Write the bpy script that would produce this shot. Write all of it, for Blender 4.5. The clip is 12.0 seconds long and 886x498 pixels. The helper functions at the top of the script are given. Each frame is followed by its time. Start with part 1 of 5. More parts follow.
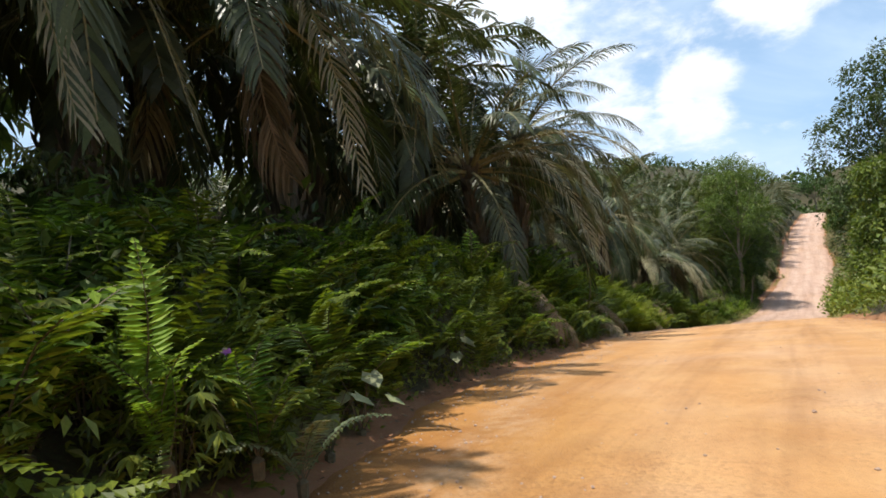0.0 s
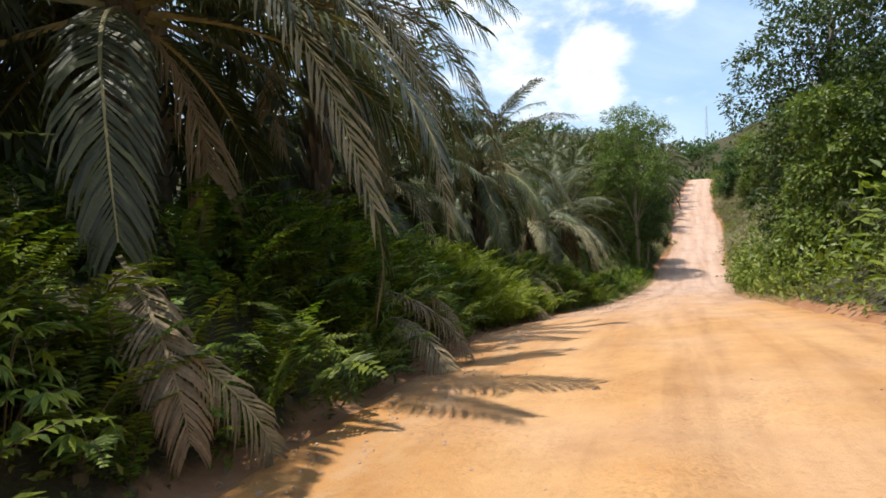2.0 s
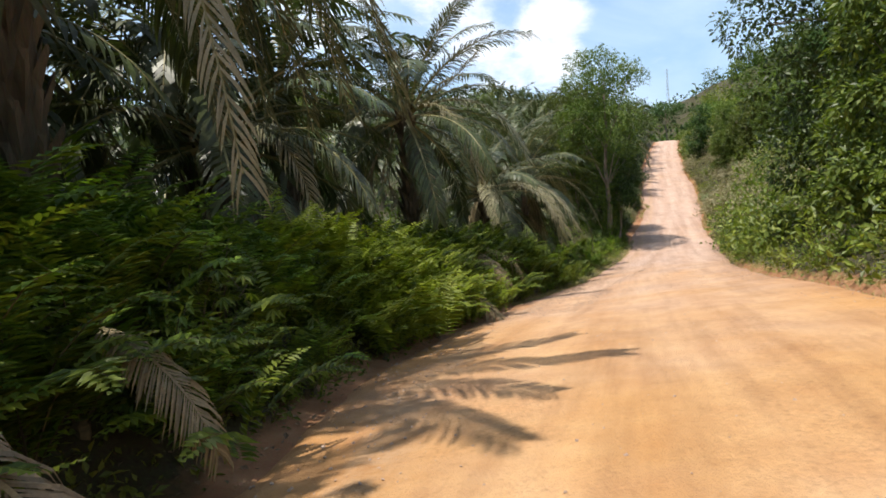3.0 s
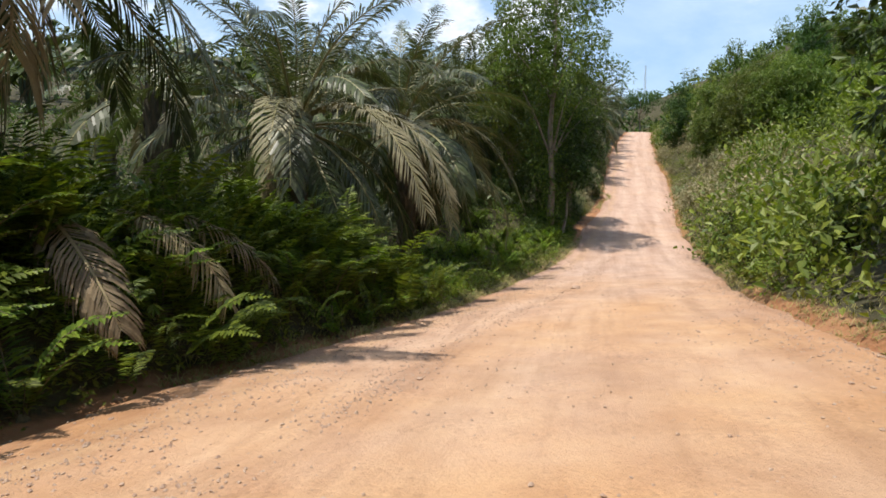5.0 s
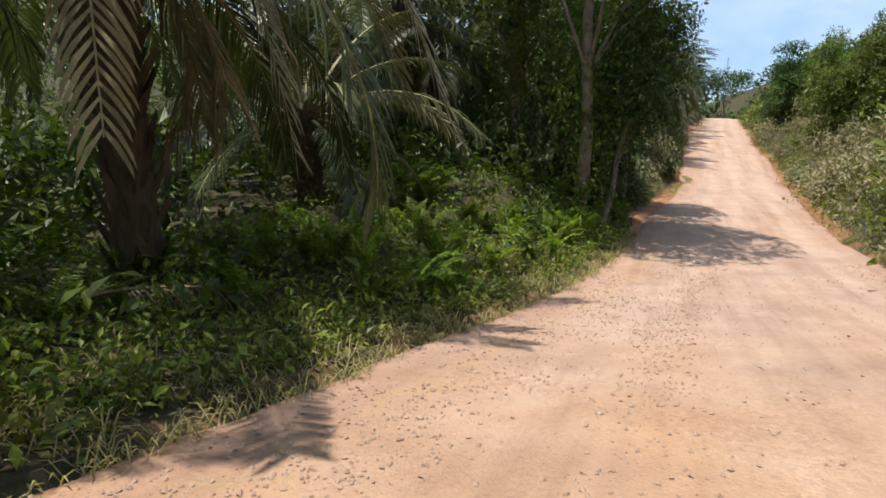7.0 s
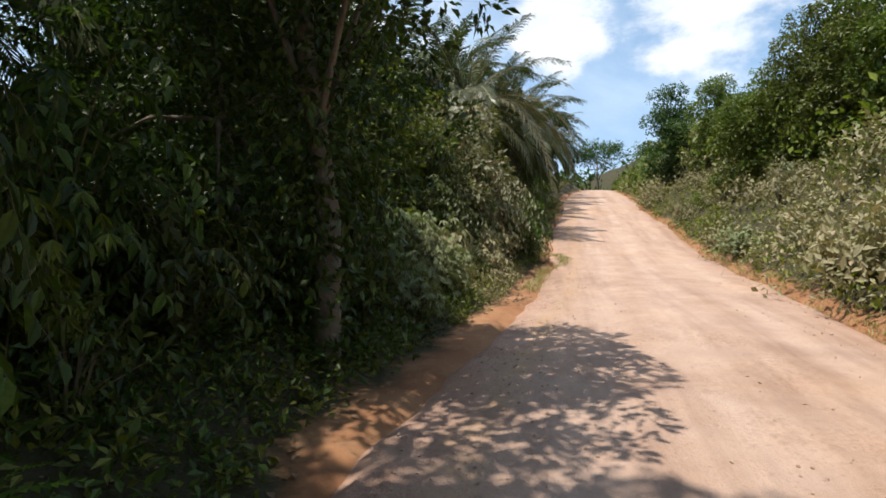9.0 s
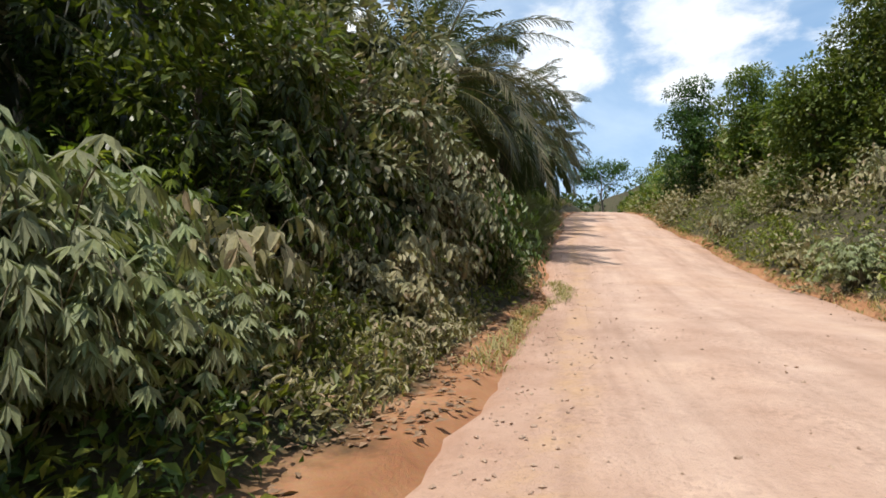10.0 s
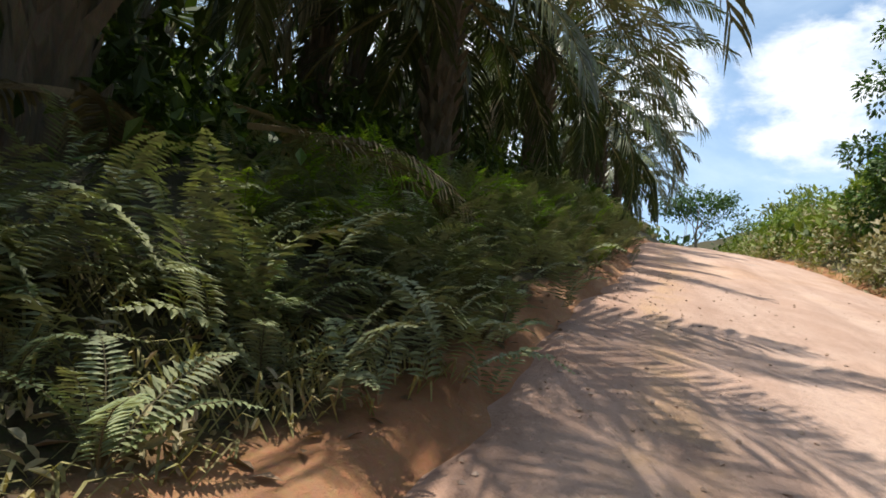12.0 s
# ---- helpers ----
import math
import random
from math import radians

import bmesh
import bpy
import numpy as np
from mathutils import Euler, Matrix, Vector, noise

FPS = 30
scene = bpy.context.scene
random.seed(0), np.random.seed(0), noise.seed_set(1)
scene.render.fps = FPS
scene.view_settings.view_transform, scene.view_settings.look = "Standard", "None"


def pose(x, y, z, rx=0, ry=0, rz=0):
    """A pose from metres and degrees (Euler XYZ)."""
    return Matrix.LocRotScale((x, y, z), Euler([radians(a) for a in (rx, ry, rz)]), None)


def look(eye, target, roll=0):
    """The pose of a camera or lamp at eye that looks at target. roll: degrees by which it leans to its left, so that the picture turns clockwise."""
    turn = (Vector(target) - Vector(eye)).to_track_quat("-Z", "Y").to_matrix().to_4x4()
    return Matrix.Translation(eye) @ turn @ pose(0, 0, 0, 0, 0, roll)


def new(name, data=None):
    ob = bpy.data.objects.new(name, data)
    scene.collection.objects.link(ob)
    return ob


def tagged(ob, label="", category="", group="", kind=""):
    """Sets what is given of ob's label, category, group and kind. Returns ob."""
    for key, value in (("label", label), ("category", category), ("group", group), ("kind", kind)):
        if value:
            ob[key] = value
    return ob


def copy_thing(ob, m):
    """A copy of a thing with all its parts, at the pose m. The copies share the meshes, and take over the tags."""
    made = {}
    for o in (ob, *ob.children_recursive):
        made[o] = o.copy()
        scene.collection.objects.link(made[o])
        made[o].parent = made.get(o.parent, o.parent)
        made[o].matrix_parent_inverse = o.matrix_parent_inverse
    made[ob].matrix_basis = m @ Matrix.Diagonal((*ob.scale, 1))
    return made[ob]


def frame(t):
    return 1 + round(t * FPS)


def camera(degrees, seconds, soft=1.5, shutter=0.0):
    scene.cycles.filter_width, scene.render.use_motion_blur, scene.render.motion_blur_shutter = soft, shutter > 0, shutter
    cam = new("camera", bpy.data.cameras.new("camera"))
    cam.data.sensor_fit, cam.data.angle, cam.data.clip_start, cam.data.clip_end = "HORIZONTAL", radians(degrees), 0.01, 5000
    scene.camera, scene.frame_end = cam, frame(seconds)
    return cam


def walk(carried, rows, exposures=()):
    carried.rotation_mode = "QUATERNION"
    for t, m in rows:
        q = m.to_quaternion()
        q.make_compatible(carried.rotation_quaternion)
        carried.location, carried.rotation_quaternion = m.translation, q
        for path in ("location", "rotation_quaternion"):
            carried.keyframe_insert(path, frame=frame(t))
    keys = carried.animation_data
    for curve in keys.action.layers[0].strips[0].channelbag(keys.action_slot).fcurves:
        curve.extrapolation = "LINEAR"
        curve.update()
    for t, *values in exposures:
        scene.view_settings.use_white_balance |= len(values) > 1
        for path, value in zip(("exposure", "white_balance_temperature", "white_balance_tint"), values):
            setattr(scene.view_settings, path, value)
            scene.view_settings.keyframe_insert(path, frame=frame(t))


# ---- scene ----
cam = camera(75.6, 12.0, 1.7)
PATH = [
    (0, (0.079, 3.28, 0.941), (0.1062, 5.2799, 0.951), -4.19),
    (0.5, (0.988, 5.579, 0.811), (1.0485, 7.5678, 0.6062), -6.56),
    (1, (2.177, 7.911, 0.727), (2.2936, 9.8907, 0.4654), -5.6),
    (1.5, (3.28, 10.808, 0.597), (3.5307, 12.7893, 0.4896), -3.35),
    (2, (4.735, 13.987, 0.248), (5.0888, 15.9505, 0.1113), -3.63),
    (2.5, (6.27, 17.705, -0.079), (6.677, 19.6483, -0.3197), -4.36),
    (3, (8.096, 21.456, -0.483), (8.5527, 23.3891, -0.7198), -5.6),
    (3.5, (10.051, 24.893, -0.859), (10.5636, 26.8143, -1.0703), -5.53),
    (3.7, (10.877, 26.14, -0.934), (11.4155, 28.0544, -1.1449), -4.7),
    (5.3, (18.813, 36.558, -3.145), (19.3328, 38.4638, -3.4562), 0.68),
    (5.5, (19.6, 37.957, -3.367), (20.0606, 39.8773, -3.6826), 1.5),
    (6, (21.649, 41.596, -4.027), (22.0144, 43.5441, -4.2918), 1.39),
    (6.5, (23.859, 45.334, -4.7), (24.2535, 47.2796, -4.9454), 1.42),
    (7, (26.21, 49.123, -5.239), (26.5709, 51.0661, -5.5457), 1.38),
    (7.5, (29.074, 52.923, -5.781), (29.3886, 54.8721, -6.0992), 1.23),
    (9.3, (38.373, 66.934, -5.543), (39.1253, 68.7848, -5.4491), -2.83),
    (9.5, (39.355, 68.423, -5.592), (40.1137, 70.2681, -5.4569), -3.22),
    (10, (41.704, 72.051, -5.689), (42.4037, 73.9215, -5.5911), -1.8),
    (10.5, (44.092, 75.708, -5.674), (44.7034, 77.6112, -5.6177), 2.39),
    (11, (46.597, 79.589, -5.539), (47.1192, 81.5188, -5.472), 3.38),
    (11.5, (49.163, 83.841, -4.997), (49.6321, 85.7789, -4.847), 3.31),
    (12, (52.122, 88.216, -4.489), (52.5794, 90.1568, -4.3396), 7.29),
]
EXPOSURES = [(0.0, 0.08), (1.0, 0.12), (3.5, 0.15), (5.5, 0.08), (7.5, 0.08), (9.5, 0.05), (10.5, 0.05), (11.5, 0.18), (12.0, 0.18)]
walk(cam, [(t, look(eye, target, roll)) for t, eye, target, roll in PATH], EXPOSURES)

# ---- world, sun ----
SUN_EL, SHADOW_DIR = 76.0, 8.0
to_sun = Vector((-math.cos(radians(SHADOW_DIR)) * math.cos(radians(SUN_EL)),
                 -math.sin(radians(SHADOW_DIR)) * math.cos(radians(SUN_EL)), math.sin(radians(SUN_EL))))
sun_data = bpy.data.lights.new("sun", "SUN")
sun_data.energy, sun_data.angle, sun_data.color = 5.5, radians(0.6), (1.0, 0.94, 0.84)
sun = new("sun", sun_data)
sun.matrix_world = look(to_sun * 200, (0, 0, 0))

world = bpy.data.worlds.new("sky")
scene.world = world
world.use_nodes = True
wn, wl = world.node_tree.nodes, world.node_tree.links
wn.clear()
w_out, w_bg, w_sky = wn.new("ShaderNodeOutputWorld"), wn.new("ShaderNodeBackground"), wn.new("ShaderNodeTexSky")
w_sky.sky_type, w_sky.sun_disc = "NISHITA", False
w_sky.sun_elevation, w_sky.sun_rotation = radians(SUN_EL), math.atan2(to_sun.x, to_sun.y) % (2 * math.pi)
w_sky.air_density, w_sky.dust_density, w_sky.ozone_density = 1.0, 1.0, 1.5
w_co, w_map = wn.new("ShaderNodeTexCoord"), wn.new("ShaderNodeMapping")
w_map.inputs["Scale"].default_value = (1.0, 1.0, 1.9)
wl.new(w_co.outputs["Generated"], w_map.inputs["Vector"])


def sky_noise(scale, detail, rough, low, high, warp=0.15):
    t, r = wn.new("ShaderNodeTexNoise"), wn.new("ShaderNodeMapRange")
    t.inputs["Scale"].default_value, t.inputs["Detail"].default_value = scale, detail
    t.inputs["Roughness"].default_value, t.inputs["Distortion"].default_value = rough, warp
    wl.new(w_map.outputs[0], t.inputs["Vector"])
    wl.new(t.outputs["Fac"], r.inputs["Value"])
    r.inputs["From Min"].default_value, r.inputs["From Max"].default_value = 0.3, 0.7
    r.inputs["To Min"].default_value, r.inputs["To Max"].default_value = low, high
    return r.outputs[0]


def sky_mix(fac, a, b):
    m = wn.new("ShaderNodeMix")
    m.data_type = "RGBA"
    wl.new(fac, m.inputs["Factor"])
    for socket, v in (("A", a), ("B", b)):
        if isinstance(v, tuple):
            m.inputs[socket].default_value = (*v, 1)
        else:
            wl.new(v, m.inputs[socket])
    return m.outputs["Result"]


def sky_sum(a, b, kind="ADD"):
    m = wn.new("ShaderNodeMath")
    m.operation = kind
    wl.new(a, m.inputs[0])
    wl.new(b, m.inputs[1])
    return m.outputs[0]


# heaps of fair-weather cloud: bearing from the y axis, elevation, half width in degrees
cloud = sky_noise(1.3, 2, 0.5, -0.5, 0.6)
for bearing, up, half in [(19, 12.8, 3.2), (25.5, 12.8, 3.8), (33, 20.5, 4.6), (46, 20, 6.0), (8, 24, 6), (58, 15, 5)]:
    b, e = radians(bearing), radians(up)
    near, grow = wn.new("ShaderNodeVectorMath"), wn.new("ShaderNodeMapRange")
    near.operation = "DOT_PRODUCT"
    near.inputs[1].default_value = (math.sin(b) * math.cos(e), math.cos(b) * math.cos(e), math.sin(e))
    wl.new(w_co.outputs["Generated"], near.inputs[0])
    wl.new(near.outputs["Value"], grow.inputs["Value"])
    grow.inputs["From Min"].default_value, grow.inputs["From Max"].default_value = math.cos(radians(half * 1.5)), math.cos(radians(half * 0.35))
    cloud = sky_sum(cloud, grow.outputs[0], "MAXIMUM")
cloud = sky_sum(cloud, sky_noise(9.5, 10, 0.6, -0.5, 0.38))
w_edge = wn.new("ShaderNodeMapRange")
w_edge.interpolation_type = "SMOOTHSTEP"
w_edge.inputs["From Min"].default_value, w_edge.inputs["From Max"].default_value = 0.3, 0.95
wl.new(cloud, w_edge.inputs["Value"])
# thin veil and low haze between the heaps
w_up, w_low = wn.new("ShaderNodeSeparateXYZ"), wn.new("ShaderNodeMapRange")
wl.new(w_co.outputs["Generated"], w_up.inputs[0])
wl.new(w_up.outputs["Z"], w_low.inputs["Value"])
w_low.inputs["From Min"].default_value, w_low.inputs["From Max"].default_value = 0.15, 0.75
w_low.inputs["To Min"].default_value, w_low.inputs["To Max"].default_value = 0.75, 0.1
haze = sky_mix(w_low.outputs[0], w_sky.outputs["Color"], (3.5, 5.7, 8.7))
veil = sky_mix(sky_noise(2.6, 6, 0.6, 0.0, 0.75, 0.6), haze, (6.6, 8.0, 9.6))
heap = sky_mix(sky_noise(9, 6, 0.6, 0.0, 1.0), (7.4, 8.2, 9.3), (9.6, 9.7, 9.8))
w_mixed = sky_mix(w_edge.outputs[0], veil, heap)
wl.new(w_mixed, w_bg.inputs["Color"])
w_bg.inputs["Strength"].default_value = 0.12
wl.new(w_bg.outputs[0], w_out.inputs[0])


# ---- materials ----
def material(name):
    m = bpy.data.materials.new(name)
    m.use_nodes = True
    n, l = m.node_tree.nodes, m.node_tree.links
    return m, n, l, n["Principled BSDF"], n["Material Output"]


def ramp(n, stops):
    r = n.new("ShaderNodeValToRGB")
    while len(r.color_ramp.elements) < len(stops):
        r.color_ramp.elements.new(0.5)
    for e, (p, c) in zip(r.color_ramp.elements, stops):
        e.position, e.color = p, (*c, 1)
    return r


def tex(n, l, scale, detail=6, rough=0.6, coord=None, kind="ShaderNodeTexNoise"):
    t = n.new(kind)
    t.inputs["Scale"].default_value = scale
    if kind == "ShaderNodeTexNoise":
        t.inputs["Detail"].default_value, t.inputs["Roughness"].default_value = detail, rough
    if coord is not None:
        l.new(coord, t.inputs["Vector"])
    return t


def blend(n, l, fac, a, b, mode="MIX"):
    m = n.new("ShaderNodeMix")
    m.data_type, m.blend_type = "RGBA", mode
    for socket, v in (("Factor", fac), ("A", a), ("B", b)):
        if isinstance(v, (int, float)):
            m.inputs[socket].default_value = v
        elif isinstance(v, tuple):
            m.inputs[socket].default_value = (*v, 1)
        else:
            l.new(v, m.inputs[socket])
    return m.outputs["Result"]


def bump(n, l, height, strength, distance, bsdf):
    b = n.new("ShaderNodeBump")
    b.inputs["Strength"].default_value, b.inputs["Distance"].default_value = strength, distance
    l.new(height, b.inputs["Height"])
    l.new(b.outputs[0], bsdf.inputs["Normal"])


def leaf_material(name, dark, light, dust=(0.34, 0.31, 0.25), dusty=0.0, gloss=0.45, glow=0.3, dead=None):
    """A leaf: green that varies from leaf to leaf and plant to plant, road dust in patches, light through the blade."""
    m, n, l, p, out = material(name)
    geo, info = n.new("ShaderNodeNewGeometry"), n.new("ShaderNodeObjectInfo")
    mid = tuple((a + b) / 2 for a, b in zip(dark, light))
    stops = [(0.0, dark), (0.5, mid), (0.92, light)]
    if dead:
        stops = [(0.0, dark), (0.5, mid), (0.9, light), (0.93, dead)]
    r = ramp(n, stops)
    l.new(geo.outputs["Random Per Island"], r.inputs["Fac"])
    hsv = n.new("ShaderNodeHueSaturation")
    hmap, vmap = n.new("ShaderNodeMapRange"), n.new("ShaderNodeMapRange")
    hmap.inputs["To Min"].default_value, hmap.inputs["To Max"].default_value = 0.475, 0.515
    vmap.inputs["To Min"].default_value, vmap.inputs["To Max"].default_value = 0.75, 1.25
    l.new(info.outputs["Random"], hmap.inputs["Value"])
    l.new(info.outputs["Random"], vmap.inputs["Value"])
    l.new(hmap.outputs[0], hsv.inputs["Hue"])
    l.new(vmap.outputs[0], hsv.inputs["Value"])
    l.new(r.outputs["Color"], hsv.inputs["Color"])
    patch = tex(n, l, 2.3, 4, 0.6, geo.outputs["Position"])
    fac = n.new("ShaderNodeMapRange")
    fac.inputs["From Min"].default_value, fac.inputs["From Max"].default_value = 0.35, 0.75
    fac.inputs["To Min"].default_value, fac.inputs["To Max"].default_value = dusty * 0.45, dusty
    l.new(patch.outputs["Fac"], fac.inputs["Value"])
    mottle = ramp(n, [(0.3, (0.62, 0.6, 0.55)), (0.7, (1.25, 1.22, 1.1))])
    l.new(tex(n, l, 38, 4, 0.7, geo.outputs["Position"]).outputs["Fac"], mottle.inputs["Fac"])
    colour = blend(n, l, fac.outputs[0], hsv.outputs["Color"], dust)
    colour = blend(n, l, 0.7, colour, mottle.outputs["Color"], "MULTIPLY")
    l.new(colour, p.inputs["Base Color"])
    p.inputs["Roughness"].default_value = gloss
    p.inputs["Specular IOR Level"].default_value = 0.3
    tr, mx = n.new("ShaderNodeBsdfTranslucent"), n.new("ShaderNodeMixShader")
    bright = blend(n, l, 0.75, colour, (0.75, 0.9, 0.15), "MULTIPLY")
    l.new(bright, tr.inputs["Color"])
    mx.inputs[0].default_value = glow
    l.new(p.outputs[0], mx.inputs[1])
    l.new(tr.outputs[0], mx.inputs[2])
    l.new(mx.outputs[0], out.inputs[0])
    return m


def bark_material(name, a, b, scale=6.0):
    m, n, l, p, out = material(name)
    co = n.new("ShaderNodeTexCoord").outputs["Object"]
    t, t2 = tex(n, l, scale, 8, 0.65, co), tex(n, l, scale * 6, 4, 0.7, co)
    r = ramp(n, [(0.3, a), (0.7, b)])
    l.new(t.outputs["Fac"], r.inputs["Fac"])
    l.new(blend(n, l, 0.4, r.outputs["Color"], t2.outputs["Color"], "OVERLAY"), p.inputs["Base Color"])
    p.inputs["Roughness"].default_value = 0.9
    bump(n, l, t2.outputs["Fac"], 0.8, 0.03, p)
    return m


def road_material():
    """Graded laterite: orange clay on the first slope, paler and pinker further on, wheel-polished bands, grit and stains."""
    m, n, l, p, out = material("laterite")
    geo = n.new("ShaderNodeNewGeometry").outputs["Position"]
    sep = n.new("ShaderNodeSeparateXYZ")
    l.new(geo, sep.inputs[0])
    along = n.new("ShaderNodeMapRange")
    along.inputs["From Min"].default_value, along.inputs["From Max"].default_value = 24, 58
    l.new(sep.outputs["Y"], along.inputs["Value"])
    big, mid, fine, grit = tex(n, l, 0.22, 5, 0.6, geo), tex(n, l, 1.3, 7, 0.65, geo), tex(n, l, 14, 6, 0.7, geo), tex(n, l, 70, 3, 0.7, geo)
    orange = ramp(n, [(0.35, (0.47, 0.225, 0.055)), (0.68, (0.56, 0.31, 0.105))])
    pink = ramp(n, [(0.35, (0.43, 0.285, 0.222)), (0.68, (0.52, 0.37, 0.3))])
    l.new(mid.outputs["Fac"], orange.inputs["Fac"])
    l.new(mid.outputs["Fac"], pink.inputs["Fac"])
    fac = n.new("ShaderNodeMath")
    fac.operation, fac.use_clamp = "MULTIPLY_ADD", True
    off = n.new("ShaderNodeMapRange")
    off.inputs["From Min"].default_value, off.inputs["From Max"].default_value = 0.3, 0.7
    off.inputs["To Min"].default_value, off.inputs["To Max"].default_value = -0.25, 0.3
    l.new(big.outputs["Fac"], off.inputs["Value"])
    l.new(along.outputs[0], fac.inputs[0])
    fac.inputs[1].default_value = 1.0
    l.new(off.outputs[0], fac.inputs[2])
    base = blend(n, l, fac.outputs[0], orange.outputs["Color"], pink.outputs["Color"])
    # wheel bands and the loose, redder verge, by the place across the road
    attr = n.new("ShaderNodeAttribute")
    attr.attribute_name = "across"
    band = ramp(n, [(0.0, (0.0,) * 3), (0.08, (0.25,) * 3), (0.2, (0.5,) * 3), (0.3, (0.85,) * 3), (0.4, (0.45,) * 3), (0.52, (0.85,) * 3), (0.66, (0.5,) * 3), (0.78, (0.8,) * 3), (0.9, (0.4,) * 3), (1.0, (0.05,) * 3)])
    wob = n.new("ShaderNodeMath")
    wob.operation = "MULTIPLY_ADD"
    l.new(big.outputs["Fac"], wob.inputs[0])
    wob.inputs[1].default_value = 0.1
    l.new(attr.outputs["Fac"], wob.inputs[2])
    shift = n.new("ShaderNodeMath")
    shift.operation = "SUBTRACT"
    shift.inputs[1].default_value = 0.05
    l.new(wob.outputs[0], shift.inputs[0])
    l.new(shift.outputs[0], band.inputs["Fac"])
    base = blend(n, l, band.outputs["Color"], blend(n, l, 0.5, base, (0.72, 0.56, 0.42), "MULTIPLY"), blend(n, l, 0.22, base, (0.68, 0.53, 0.42)))
    # streaks drawn out along the road by wheels and the grader
    turn = n.new("ShaderNodeMapping")
    turn.inputs["Rotation"].default_value = (0, 0, radians(32))
    l.new(geo, turn.inputs["Vector"])
    stretch = n.new("ShaderNodeMapping")
    stretch.inputs["Scale"].default_value = (1.9, 0.08, 1)
    l.new(turn.outputs[0], stretch.inputs["Vector"])
    streak = tex(n, l, 1.0, 6, 0.62, stretch.outputs[0])
    smear = ramp(n, [(0.32, (0.66, 0.6, 0.56)), (0.5, (1, 1, 1)), (0.7, (1.1, 1.12, 1.12))])
    l.new(streak.outputs["Fac"], smear.inputs["Fac"])
    base = blend(n, l, 0.55, base, smear.outputs["Color"], "MULTIPLY")
    patchy = ramp(n, [(0.34, (0.72, 0.66, 0.62)), (0.5, (1, 1, 1)), (0.66, (1.12, 1.1, 1.04))])
    l.new(tex(n, l, 0.55, 8, 0.68, geo).outputs["Fac"], patchy.inputs["Fac"])
    base = blend(n, l, 0.45, base, patchy.outputs["Color"], "MULTIPLY")
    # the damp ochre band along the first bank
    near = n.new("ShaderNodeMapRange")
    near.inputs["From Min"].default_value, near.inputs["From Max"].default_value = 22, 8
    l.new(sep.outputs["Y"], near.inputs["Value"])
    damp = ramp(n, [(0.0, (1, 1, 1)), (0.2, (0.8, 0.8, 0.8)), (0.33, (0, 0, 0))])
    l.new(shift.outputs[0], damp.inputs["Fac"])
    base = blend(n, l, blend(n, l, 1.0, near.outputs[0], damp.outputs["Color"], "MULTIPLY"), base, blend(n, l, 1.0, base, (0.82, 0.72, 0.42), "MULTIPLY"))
    strip = ramp(n, [(0.095, (0,) * 3), (0.125, (1,) * 3), (0.15, (1,) * 3), (0.2, (0,) * 3)])
    l.new(shift.outputs[0], strip.inputs["Fac"])
    broken = ramp(n, [(0.42, (0.05,) * 3), (0.6, (0.7,) * 3)])
    l.new(tex(n, l, 2.2, 6, 0.7, geo).outputs["Fac"], broken.inputs["Fac"])
    base = blend(n, l, blend(n, l, 1.0, strip.outputs["Color"], broken.outputs["Color"], "MULTIPLY"), base, (0.47, 0.3, 0.17))
    spots = ramp(n, [(0.3, (0.62, 0.6, 0.58)), (0.45, (1, 1, 1)), (0.72, (1.0, 1.0, 1.0)), (0.8, (1.12, 1.1, 1.05))])
    l.new(fine.outputs["Fac"], spots.inputs["Fac"])
    base = blend(n, l, 0.55, base, spots.outputs["Color"], "MULTIPLY")
    speck = ramp(n, [(0.28, (0.55, 0.5, 0.48)), (0.4, (1, 1, 1))])
    l.new(grit.outputs["Fac"], speck.inputs["Fac"])
    base = blend(n, l, 0.3, base, speck.outputs["Color"], "MULTIPLY")
    # pebbles pressed into the surface, more of them here than there
    peb = tex(n, l, 26, coord=geo, kind="ShaderNodeTexVoronoi")
    tone = ramp(n, [(0.0, (0.6, 0.56, 0.55)), (0.45, (0.95, 0.93, 0.92)), (1.0, (1.2, 1.18, 1.16))])
    l.new(peb.outputs["Color"], tone.inputs["Fac"])
    strewn = ramp(n, [(0.45, (0.06,) * 3), (0.66, (0.6,) * 3)])
    l.new(tex(n, l, 0.8, 4, 0.6, geo).outputs["Fac"], strewn.inputs["Fac"])
    base = blend(n, l, strewn.outputs["Color"], base, blend(n, l, 1.0, base, tone.outputs["Color"], "MULTIPLY"))
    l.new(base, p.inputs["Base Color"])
    p.inputs["Roughness"].default_value = 0.93
    h = n.new("ShaderNodeMath")
    h.operation = "MULTIPLY_ADD"
    l.new(fine.outputs["Fac"], h.inputs[0])
    h.inputs[1].default_value = 0.6
    l.new(grit.outputs["Fac"], h.inputs[2])
    h2 = n.new("ShaderNodeMath")
    h2.operation = "MULTIPLY_ADD"
    l.new(peb.outputs["Distance"], h2.inputs[0])
    h2.inputs[1].default_value = -0.7
    l.new(h.outputs[0], h2.inputs[2])
    bump(n, l, h2.outputs[0], 0.7, 0.025, p)
    return m


